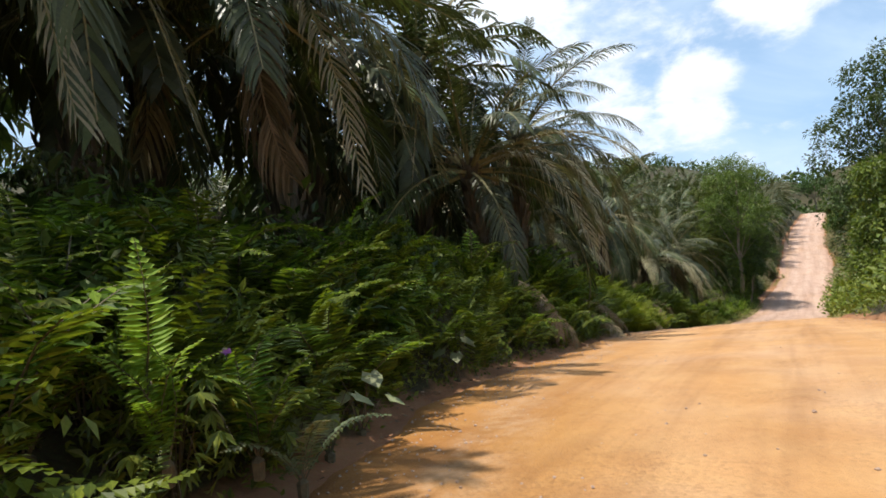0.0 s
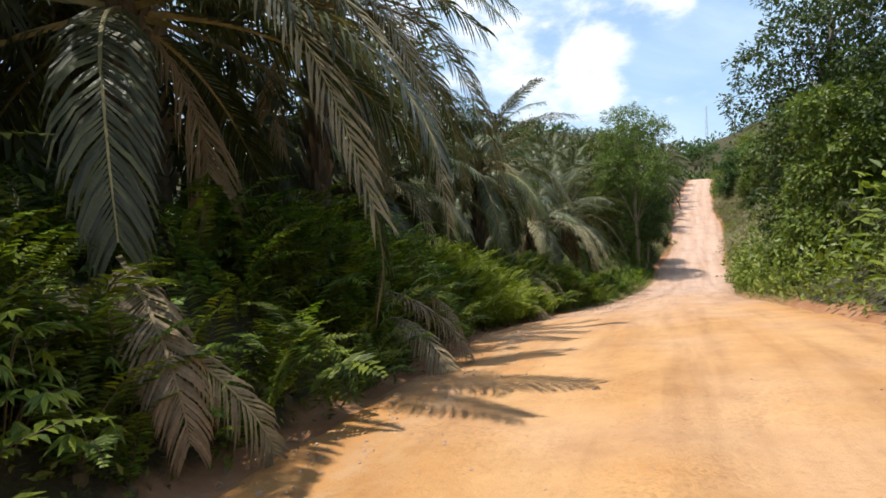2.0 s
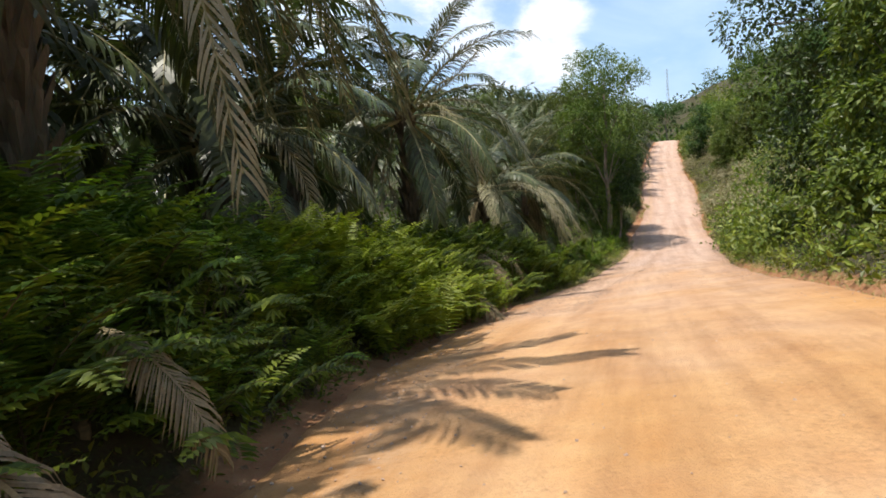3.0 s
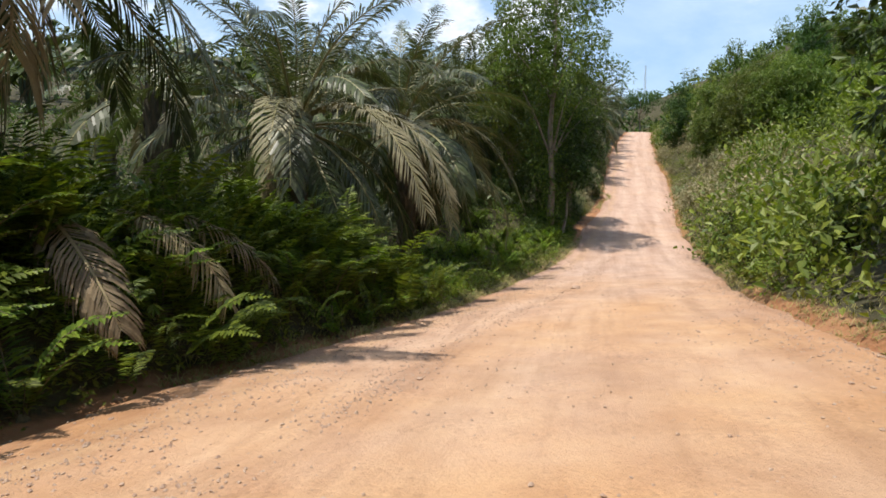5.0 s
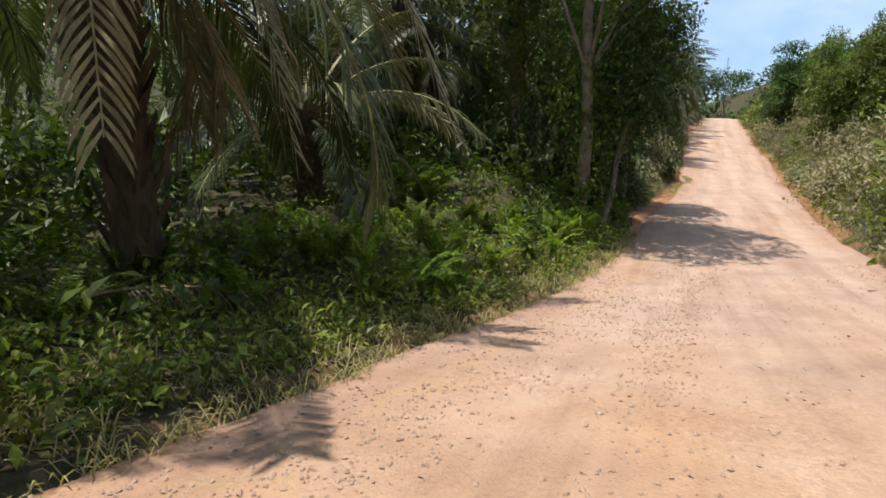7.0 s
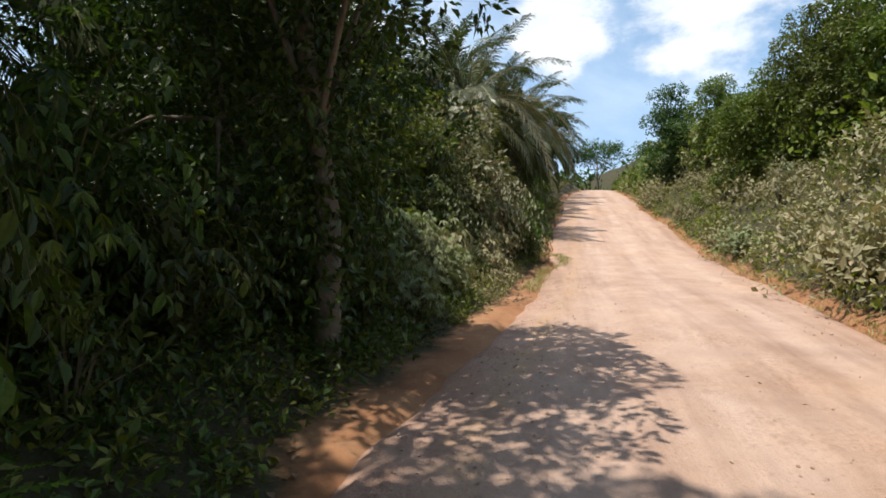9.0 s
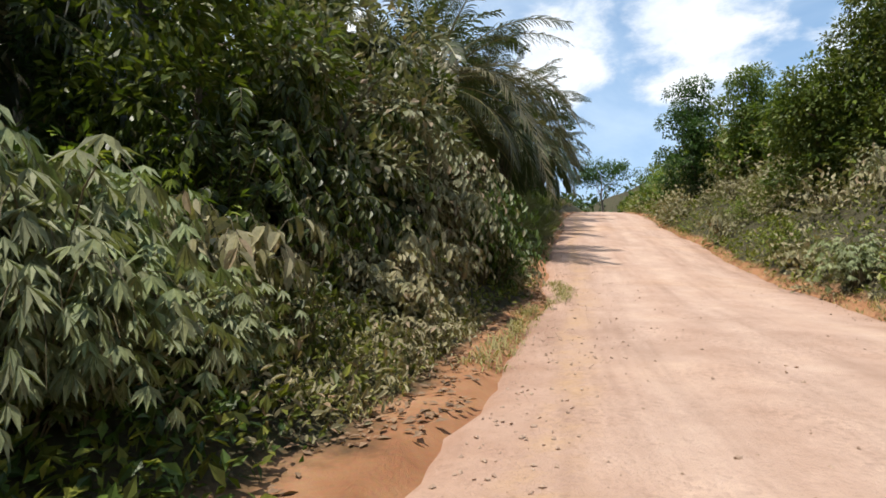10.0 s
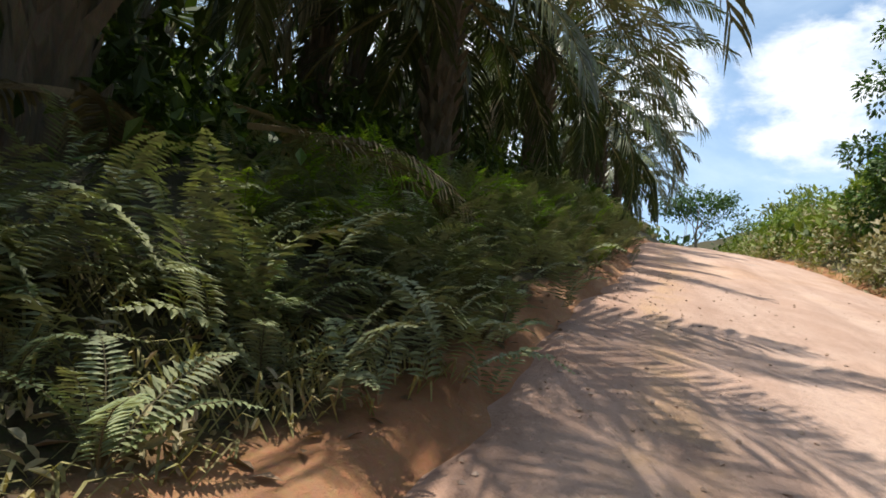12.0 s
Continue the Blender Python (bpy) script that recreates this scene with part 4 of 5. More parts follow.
# far trees: a few built, then copied over the hills
FAR = [tree(*on_right(60 + 9 * k, 36 + 3 * k), 8 + k, 3.6 + 0.3 * k, 340 + k, (M_TREE_LIGHT, M_LEAF_LIGHT, M_TREE_LIGHT)[k % 3], 700, 0.7, 0.05, "distant broadleaf tree on the hillside", 0.22, 14, limbs=False) for k in range(4)]
for f in FAR:
    tagged(f, group="trees on the hills")


def scatter_far(count, box, keep, rng, big=1.0):
    done = 0
    while done < count:
        x, y = rng.uniform(box[0], box[2]), rng.uniform(box[1], box[3])
        if keep(x, y):
            s = big * rng.uniform(0.6, 1.25)
            copy_thing(rng.choice(FAR), pose(x, y, height(x, y) - 0.3, 0, 0, rng.uniform(0, 360)) @ Matrix.Diagonal((s, s, s * rng.uniform(0.8, 1.2), 1)))
            done += 1


RF = random.Random(9)
scatter_far(70, (50, 30, 190, 190), lambda x, y: right_edge(y) + 10 < x < right_edge(y) + 85, RF, 0.4)
scatter_far(60, (80, 150, 330, 330), lambda x, y: x > left_edge(y) - 10 and not 0.5 < (x - 52) / (y - 88) < 0.86, RF, 1.2)
scatter_far(22, (60, 146, 140, 190), lambda x, y: not left_edge(y) - 30 < x < right_edge(y) + 6, RF, 0.6)
scatter_far(36, (-60, 150, 110, 280), lambda x, y: x < left_edge(y) - 20, RF, 1.0)


def tufts(name, label, mat, seed, count, place, leaves, size, spread, category, tall=1.1, fine=False):
    """Ground cover that nobody could count: leaf sprays and low bushes over the soil, each as big as place() says."""
    rng = random.Random(seed)
    sh = Shape()
    for i in range(count):
        x, y, k = place(rng)
        c = Vector((x, y, height(x, y)))
        for j in range(max(4, int(leaves * min(k * k, 4)))):
            u = unit(rng)
            u.z = abs(u.z) * tall
            ln = size * (0.5 + 0.5 * k) * rng.uniform(0.6, 1.3)
            at, d, up = c + u * spread * k * rng.uniform(0.75, 1.08), (u * 0.6 + unit(rng)).normalized(), (u + Vector((0, 0, 0.6))).normalized()
            if fine:
                sh.leaf(at, d, up, ln, ln * 0.36)
            else:
                sh.leaf2(at, d, up, ln, ln * 0.48)
    tagged(new(name, sh.mesh(name, [mat])), label, category, kind="stuff")


def far_spot(rng):
    while True:
        a, r = rng.uniform(0, 2 * math.pi), rng.uniform(112, 330)
        x, y = 35 + r * math.cos(a), 60 + r * math.sin(a)
        if y > -90 and not (left_edge(y) - 8 < x < right_edge(y) + 8 and y < 150):
            return x, y, rng.uniform(0.7, 1.5) * (0.7 + r / 300)


tufts("far_woods", "dense green woods covering the distant hills", M_TREE, 12, 2600, far_spot, 7, 1.5, 2.0, "woods")


def slope_spot(rng):
    y = rng.uniform(2, 150)
    d = 0.5 + 46 * rng.random() ** 1.5
    if y > 66 and d < 6:
        d += 5
    x, y = on_right(y, d)
    return x, y, (0.4 + 1.2 * rng.random() ** 2.5 + 2.2 * max(0, noise.noise((x * 0.3, y * 0.3, 7)))) * (1 + 0.012 * d) * min(1, 0.6 + 0.3 * d)


def hill_spot(rng):
    x, y = on_right(rng.uniform(10, 230), 16 + 110 * rng.random())
    return x, y, rng.uniform(0.6, 1.5)


tufts("hillside_woods", "green woodland covering the upper hillside", M_TREE_LIGHT, 19, 4800, hill_spot, 8, 1.15, 1.5, "woods")


def edge_spot(rng):
    y = rng.uniform(58, 140)
    d = 0.12 + 8.0 * rng.random() ** 1.3
    return (*on_right(y, d), (0.35 + 0.9 * rng.random() ** 2) * (0.8 + 0.16 * d) * (0.75 + 2.2 * max(-0.12, noise.noise((y * 0.6, d * 0.6, 3)))))


tufts("verge_scrub", "dusty tangled scrub crowding the uphill verge", M_SCRUB, 20, 2100, edge_spot, 26, 0.17, 0.55, "scrub", 1.6)


def under_spot(rng):
    y = rng.uniform(-8, 150)
    d = 3.2 + 16 * rng.random() ** 1.4
    if 49 < y < 66:
        d += 6
    if 82 < y < 92:
        d += 5
    low = 1.25 if y > 92 and d > 6 else 0.7 if 92 < y < 101 else 1
    return (*on_left(y, d), low * rng.uniform(0.7, 1.4) * (0.8 + (0.1 if y < 50 else 0.06) * d))


tufts("understorey", "dense dark bushes under the palms", M_LEAF, 23, 2900, under_spot, 10, 0.27, 0.95, "bushes")
tufts("hillside_scrub", "low green scrub covering the hillside", M_LEAF_LIGHT, 14, 3300, slope_spot, 15, 0.28, 0.85, "scrub", 1.7)


def creeper_spot(rng):
    y = rng.uniform(24, 132)
    return (*on_right(y, 0.3 + 15 * rng.random() ** 1.4), rng.uniform(0.5, 1.3))


tufts("hillside_creepers", "low creepers and grass matted over the hillside", M_LEAF_LIGHT, 28, 5200, creeper_spot, 9, 0.2, 0.34, "creepers", 0.9)


def crest_spot(rng):
    x, y = on_right(rng.uniform(104, 260), 1.0 + 60 * rng.random() ** 1.6)
    return x, y, rng.uniform(0.6, 1.6)


tufts("crest_scrub", "green scrub covering the crest of the hill", M_TREE_LIGHT, 29, 2600, crest_spot, 12, 0.5, 0.9, "scrub", 1.2)
tufts("hillside_undergrowth", "darker creepers and weeds on the hillside", M_TREE_LIGHT, 15, 1900, slope_spot, 15, 0.28, 0.95, "scrub", 2.0)


def floor_spot(rng):
    y = rng.uniform(-15, 150)
    d = (7.0 if 80 < y < 93 else 2.0) + 80 * rng.random() ** 1.8
    return (*on_left(y, d), rng.uniform(0.6, 1.2) * (1 + 0.02 * d))


def bank_spot(rng):
    y = rng.uniform(0, 88)
    return (*on_left(y, 0.25 + abs(rng.gauss(0, 1.6))), rng.uniform(0.6, 1.3))


tufts("bank_weeds", "low leafy weeds matted over the roadside bank", M_LEAF_LIGHT, 17, 6000, bank_spot, 9, 0.11, 0.2, "weeds")


def ditch_spot(rng):
    y = rng.uniform(64, 76.5)
    d = 0.3 + 2.6 * rng.random() ** 1.3
    return (*on_left(y, d), rng.uniform(0.5, 1.0) * (0.7 + 0.35 * d))


tufts("ditch_weeds", "dark tangled weeds filling the ditch side", M_LEAF, 18, 1500, ditch_spot, 13, 0.12, 0.34, "weeds")


def dusty_spot(rng):
    y = rng.uniform(76, 82) if rng.random() < 0.55 else rng.uniform(84, 91.5)
    d = 0.2 + 3.4 * rng.random() ** 1.2
    low = 0.38 if 84 < y < 92 else 1
    return (*on_left(y, d), low * rng.uniform(0.5, 1.1) * (0.7 + 0.2 * d))


tufts("dusty_weeds", "dust-greyed weeds crowding the verge below the bushes", M_SCRUB, 24, 1500, dusty_spot, 17, 0.12, 0.34, "weeds", 1.2, True)
tufts("plantation_undergrowth", "low weeds on the shaded plantation floor", M_LEAF, 16, 2800, floor_spot, 8, 0.26, 0.55, "weeds")


def deep_spot(rng):
    x, y = on_left(rng.uniform(50, 125), 13 + 50 * rng.random() ** 1.3)
    return x, y, rng.uniform(1.0, 2.2)


tufts("deep_bushes", "dark bushes deep in the plantation", M_LEAF, 26, 1000, deep_spot, 9, 0.4, 1.0, "bushes")


def clearing_spot(rng):
    x, y = on_left(rng.uniform(49, 68), 0.2 + 9 * rng.random() ** 1.2)
    return x, y, rng.uniform(0.5, 1.1)


tufts("clearing_weeds", "bright green weeds filling the roadside clearing", M_LEAF_LIGHT, 25, 2000, clearing_spot, 12, 0.14, 0.3, "weeds", 1.5)


def far_palms():
    """The plantation on the far slope: rows of palm crowns."""
    rng = random.Random(13)
    sh = Shape()
    for i in range(300):
        a, r = radians(rng.uniform(58, 125)), rng.uniform(100, 290)
        x, y = 10 + r * math.cos(a), 20 + r * math.sin(a)
        if x > left_edge(y) - 14:
            continue
        c = Vector((x, y, height(x, y) + rng.uniform(5, 8)))
        sh.tube([c - Vector((0, 0, 8)), c], [0.35, 0.3], 4)
        for j in range(18):
            t, e = j * 2.4, radians(rng.uniform(-20, 75))
            h = Vector((math.cos(t), math.sin(t), 0))
            s = Vector((-h.y, h.x, 0)) * 0.55
            p, q, w = c, c + h * 2.6 * math.cos(e) + Vector((0, 0, 2.6 * math.sin(e))), c + h * 4.4 * math.cos(e) + Vector((0, 0, 3.0 * math.sin(e) - 1.3))
            sh.add([p, q - s, w, q + s, q + Vector((0, 0, 0.3))], [(0, 1, 4), (0, 4, 3), (1, 2, 4), (4, 2, 3)])
    ob = new("far_palms", sh.mesh("far_palms", [M_TREE]))
    tagged(ob, "far plantation of oil palm crowns", "palms", kind="stuff")


far_palms()

# ---- ferns and shrubs on the plantation side ----
RL = random.Random(21)
for i in range(96):
    y = RL.uniform(3, 50)
    x, y = on_left(y, abs(RL.gauss(0.6, 1.0)) + 0.35)
    fern(x, y, RL.uniform(1.0, 1.8), 1000 + i, "young" if noise.noise((y * 0.3, 5, 0)) > 0.12 else "green", 8, RL.uniform(-0.05, 0.12))
for i in range(22):
    y = RL.uniform(91, 112)
    x, y = on_left(y, abs(RL.gauss(0.3, 1.4)) + 0.35)
    fern(x, y, RL.uniform(0.45, 0.65), 1300 + i, "young" if RL.random() < 0.2 else "dusty", 8)
for i in range(40):
    y = RL.uniform(50, 65)
    x, y = on_left(y, RL.uniform(0.9, 6))
    fern(x, y, RL.uniform(0.5, 1.0), 1400 + i, "young" if RL.random() < 0.55 else "green", 8)
for i in range(46):
    y = RL.uniform(90.2, 99)
    x, y = on_left(y, 0.1 + 2.4 * RL.random())
    fern(x, y, RL.uniform(0.38, 0.62), 1600 + i, "young" if y > 94.0 and RL.random() < 0.5 else "dusty", 7)
for i in range(22):
    x, y = on_left(RL.uniform(86.2, 91), RL.uniform(0.5, 4.2))
    fern(x, y, RL.uniform(0.4, 0.65), 1750 + i, ("young", "dusty", "dusty")[i % 3], 7)
for x, y, k, up in [(47.7, 87.0, 0.85, 0.35), (48.3, 86.4, 0.75, 0.1), (49.1, 86.2, 0.65, 0.0), (47.2, 86.2, 0.7, 0.3)]:
    fern(x, y, k, int(y * 100), "dusty", 8, up)
for i in range(8):
    x, y = on_left(RL.uniform(92.0, 95.5), RL.uniform(0.9, 2.2))
    fern(x, y, RL.uniform(0.5, 0.7), 1960 + i, "young", 8, 0.12)
for i in range(6):
    fern(52.4 + RL.uniform(-1, 1), 97.2 + RL.uniform(-1, 1), RL.uniform(0.7, 0.95), 1970 + i, "young", 8, 0.1, 10)
# ferns hanging over the road's edge
for i in range(26):
    x, y = on_left(RL.uniform(9, 50), RL.uniform(0.1, 0.7))
    fern(x, y, RL.uniform(0.7, 1.15), 1900 + i, "young" if i % 5 == 0 else "green", 6)


def fern_thickets(kind, label, count, y0, y1, d0=0.9, d1=7, big=1.0):
    """Ferns too tangled to tell apart, in one piece."""
    rng = random.Random(len(kind) + count)
    src = []
    for me in FERN_F[kind]:
        src.append(([v.co.copy() for v in me.vertices], [tuple(p.vertices) for p in me.polygons if p.material_index == 0]))
    sh = Shape()
    for i in range(count):
        cx, cy = on_left(rng.uniform(y0, y1), rng.uniform(d0, d1))
        s = big * rng.uniform(0.9, 1.5) * (0.6 if cy > 50 else 1)
        for j in range(11):
            x, y = cx + rng.uniform(-0.5, 0.5) * s, cy + rng.uniform(-0.5, 0.5) * s
            k = s * rng.uniform(0.75, 1.25)
            m = pose(x, y, height(x, y) + rng.uniform(-0.05, 0.25), rng.uniform(-15, 15), rng.uniform(-22, 10), rng.uniform(0, 360)) @ Matrix.Diagonal((k, k, k, 1))
            vs, fs = rng.choice(src)
            sh.add([m @ v for v in vs], fs)
    tagged(new("fern_thicket", sh.mesh("fern_thicket", [FERN_F[kind][0].materials[0]])), label, "ferns", kind="stuff")


fern_thickets("green", "tangled green ferns covering the bank under the palms", 110, -6, 68)
fern_thickets("green", "thick green ferns draping the steep roadside bank", 110, 2, 50, 0.25, 2.0)
fern_thickets("green", "tall green ferns heaped on the bank", 30, 24, 33, 1.3, 4.0, 1.35)
fern_thickets("green", "tall green ferns heaped on the bank", 20, 43, 49.5, 1.0, 4.0, 1.35)
fern_thickets("young", "bright yellow-green ferns in the sun", 70, 33, 40, 0.2, 2.2, 1.3)
fern_thickets("young", "bright yellow-green ferns in the sun", 20, 93.2, 99, 0.8, 2.6, 0.85)
fern_thickets("green", "green ferns on the shaded plantation floor", 34, 91, 101, 4.6, 10.0, 0.8)
fern_thickets("dusty", "dust-greyed ferns draping the roadside bank", 110, 90.4, 102, 0.15, 2.8, 0.8)
fern_thickets("dusty", "tangled dust-greyed ferns on the upper bank", 34, 97, 118, 0.6, 3.5, 0.8)
for i in range(10):
    x, y = on_left(RL.uniform(4.6, 9.0), RL.uniform(0.15, 1.5))
    shrub(x, y, RL.uniform(0.8, 1.1), 1480 + i, ("cassava", "light")[i % 2])
fern(-2.3, 7.8, 1.35, 1495, "young", 3, 0.75, 34)
fern(-2.0, 7.5, 1.05, 1496, "young", 7, 0.55, 8)
fern(-1.5, 8.0, 1.0, 1497, "green", 7, 0.4, 4)
fern(-1.2, 8.2, 0.9, 1498, "dusty", 6, 0.2)
for i in range(60):
    y = RL.uniform(0, 46)
    x, y = on_left(y, RL.uniform(0.8, 3.6))
    shrub(x, y, RL.uniform(0.85, 1.35), 1500 + i, RL.choice(("leafy", "leafy", "light", "cassava", "leafy", "broad")))
for i in range(26):
    y = RL.uniform(46, 66)
    x, y = on_left(y, RL.uniform(0.4, 6))
    shrub(x, y, RL.uniform(0.35, 0.65), 1700 + i, RL.choice(("leafy", "light", "light", "cassava")), 0.8)
for i in range(70):
    y = RL.uniform(66, 85)
    d = RL.uniform(0.8, 3.2)
    x, y = on_left(y, d)
    d = max(d, 1.1)
    shrub(x, y, RL.uniform(0.6, 0.9) * (0.75 + 0.16 * d), 1800 + i, RL.choice(("leafy", "leafy", "tallgreen", "cassava")) if y < 76 or d > 2.2 else RL.choice(("dusty", "dustybroad", "leafy", "light", "cassava", "dusty")), RL.uniform(0.9, 1.5), "over the ditch")
for i in range(26):
    y = RL.uniform(101, 138)
    x, y = on_left(y, RL.uniform(0.8, 3.2))
    shrub(x, y, RL.uniform(0.5, 0.9), 2000 + i, RL.choice(("dusty", "light", "leafy", "dusty")), 1.0, "below the palms")

for i in range(22):
    y = RL.uniform(72.6, 76.8)
    shrub(*on_left(y, RL.uniform(0.6, 2.2)), RL.uniform(0.55, 0.85), 2080 + i, ("fingered", "fingered", "fingered", "cassava")[i % 4], RL.uniform(0.8, 1.1), "over the ditch")
for i in range(18):
    y = RL.uniform(77.2, 81.6)
    shrub(*on_left(y, RL.uniform(0.3, 2.0)), RL.uniform(0.5, 0.8), 2230 + i, ("dusty", "dusty", "dustybroad")[i % 3], RL.uniform(0.6, 0.95), "over the ditch")
for i in range(6):
    y = RL.uniform(78.5, 81.5)
    shrub(*on_left(y, RL.uniform(1.9, 3.4)), RL.uniform(0.75, 1.1), 2100 + i, ("tallgreen", "tallgreen", "talllight")[i % 3], RL.uniform(0.8, 1.0), "over the ditch")
for i, (y, d) in enumerate([(82.6, 1.3), (83.4, 1.1), (83.9, 1.6), (83.3, 2.5), (82.2, 2.6), (84.2, 2.9)]):
    shrub(*on_left(y, d), (1.05, 0.95, 0.85, 1.1, 1.1, 0.9)[i], 2180 + i, ("tall", "tallgreen", "tall")[i % 3], 1.1, "over the ditch")
for i in range(16):
    y = RL.uniform(81.4, 85.0)
    shrub(*on_left(y, RL.uniform(0.5, 2.4)), RL.uniform(0.6, 0.95), 2200 + i, ("dustybroad", "tallgreen", "dustybroad", "dusty")[i % 4], RL.uniform(0.75, 1.05), "over the ditch")
for i in range(12):
    y = RL.uniform(2, 47)
    shrub(*on_left(y, RL.uniform(2.6, 4.6)), RL.uniform(0.6, 0.85), 2130 + i, "tallgreen", 1.0, "under the palms")

for i, (x, y) in enumerate([(32.6, 69.0), (34.9, 68.6), (33.5, 68.2), (31.6, 69.4), (35.4, 70.4)]):
    shrub(x, y, RL.uniform(0.7, 0.95), 2160 + i, ("tallgreen", "tallgreen", "tall")[i % 3], 1.1, "round the tree trunks")
for i in range(26):
    x, y = on_left(RL.uniform(58.5, 65.5), RL.uniform(0.5, 4.2))
    fern(x, y, RL.uniform(0.75, 1.05), 2140 + i, "young" if i % 4 else "green", 7, 0.0, 12)
# ---- scrub on the uphill side ----
for i in range(46):
    y = RL.uniform(30, 62)
    d = 0.5 + 6.5 * RL.random() ** 1.5
    shrub(*on_right(y, d), RL.uniform(0.55, 0.95) * (1 + 0.06 * d), 2600 + i, ("cassava", "light", "tallgreen", "leafy", "talllight", "dusty")[i % 6], RL.uniform(0.8, 1.1), "on the hillside")
for i in range(34):
    y = RL.uniform(60, 112)
    d = 0.5 + 5.0 * RL.random() ** 1.3
    shrub(*on_right(y, d), RL.uniform(0.45, 0.85) * (1 + 0.06 * d), 2660 + i, ("dusty", "fingered", "dusty", "dustybroad", "talllight")[i % 5], RL.uniform(0.7, 1.0), "on the hillside")
for i in range(30):
    y = RL.uniform(26, 136)
    shrub(*on_right(y, 1.2 + 11 * RL.random() ** 1.3), RL.uniform(0.5, 0.9), 2500 + i, ("talllight", "tallgreen", "talllight", "tall")[i % 4], RL.uniform(0.7, 1.0), "on the hillside")
for i in range(32):
    y = RL.uniform(24, 130)
    d = RL.uniform(0.4, 4) if i % 3 else RL.uniform(4, 14)
    x, y = on_right(y, d)
    dust = d < 4 and y > 62
    shrub(x, y, RL.uniform(0.6, 1.15) * (1 + d * 0.06), 2200 + i, RL.choice(("dusty", "dusty", "dustybroad", "light")) if dust else RL.choice(("light", "leafy", "light", "cassava", "leafy")), RL.uniform(0.8, 1.3), "above the road")


# ---- small things ----
def grass():
    rng = random.Random(31)
    sh = Shape()
    for i in range(6400):
        side = rng.random()
        if side < 0.2:
            x, y = on_left(rng.uniform(84, 91.5), rng.uniform(0.6, 4.6))
        elif side < 0.5:
            x, y = on_left(rng.uniform(43, 67), abs(rng.gauss(0.0, 1.5)) - 0.35)
        elif side < 0.53:
            x, y = on_left(rng.uniform(78, 86), rng.gauss(-0.5, 0.12))
        elif side < 0.63:
            x, y = on_left(rng.uniform(76.5, 81.5), 0.2 + abs(rng.gauss(0.0, 1.1)))
        elif side < 0.75:
            x, y = on_left(rng.uniform(85.6, 91.5), 0.15 + abs(rng.gauss(0.0, 1.2)))
        else:
            x, y = on_right(rng.uniform(30, 110), abs(rng.gauss(0.1, 0.5)) - 0.1)
        k = rng.uniform(0.5, 1.3) * (1.35 if 48 < y < 67 else 1)
        le, re = left_edge(y), right_edge(y)
        z = (road_height(x, y) if le + 0.05 < x < re - 0.05 else height(x, y)) - 0.02
        for j in range(7):
            a = rng.uniform(0, 6.28)
            d = Vector((math.cos(a) * 0.6, math.sin(a) * 0.6, 1)).normalized()
            b = Vector((x + rng.uniform(-0.1, 0.1), y + rng.uniform(-0.1, 0.1), z))
            sh.blade(b, d, Vector((-math.sin(a), math.cos(a), 0)), k * rng.uniform(0.2, 0.5), 0.014, 0.8, plain=True)
    tagged(new("verge_grass", sh.mesh("verge_grass", [M_GRASS])), "dry tufted grass along the road verge", "grass", kind="stuff")


def stone_mesh(seed):
    rng = random.Random(seed)
    bm = bmesh.new()
    bmesh.ops.create_icosphere(bm, subdivisions=1, radius=1)
    for v in bm.verts:
        v.co *= rng.uniform(0.75, 1.2)
        v.co.z *= 0.62
    me = bpy.data.meshes.new("stone")
    bm.to_mesh(me)
    bm.free()
    me.materials.append(M_STONE)
    return me


STONES = [stone_mesh(k) for k in range(4)]


def stone_spot(rng):
    y = rng.uniform(4, 98) if rng.random() < 0.4 else rng.uniform(37, 62)
    le, re = left_edge(y), right_edge(y)
    r = rng.random()
    if 36 < y < 66 and r < 0.45:
        x = le + (rng.gauss(3.7, 0.3) if r < 0.17 else rng.gauss(1.6, 0.6)) + 0.3 * math.sin(y * 0.5)
    elif r < 0.6:
        x = le + 0.25 + abs(rng.gauss(0, 1.3)) * (1.6 if 36 < y < 66 else 0.7)
    elif r < 0.75:
        x = re - 0.2 - abs(rng.gauss(0, 0.7))
    else:
        x = rng.uniform(le + 0.2, re - 0.2)
    return min(re - 0.1, x), y


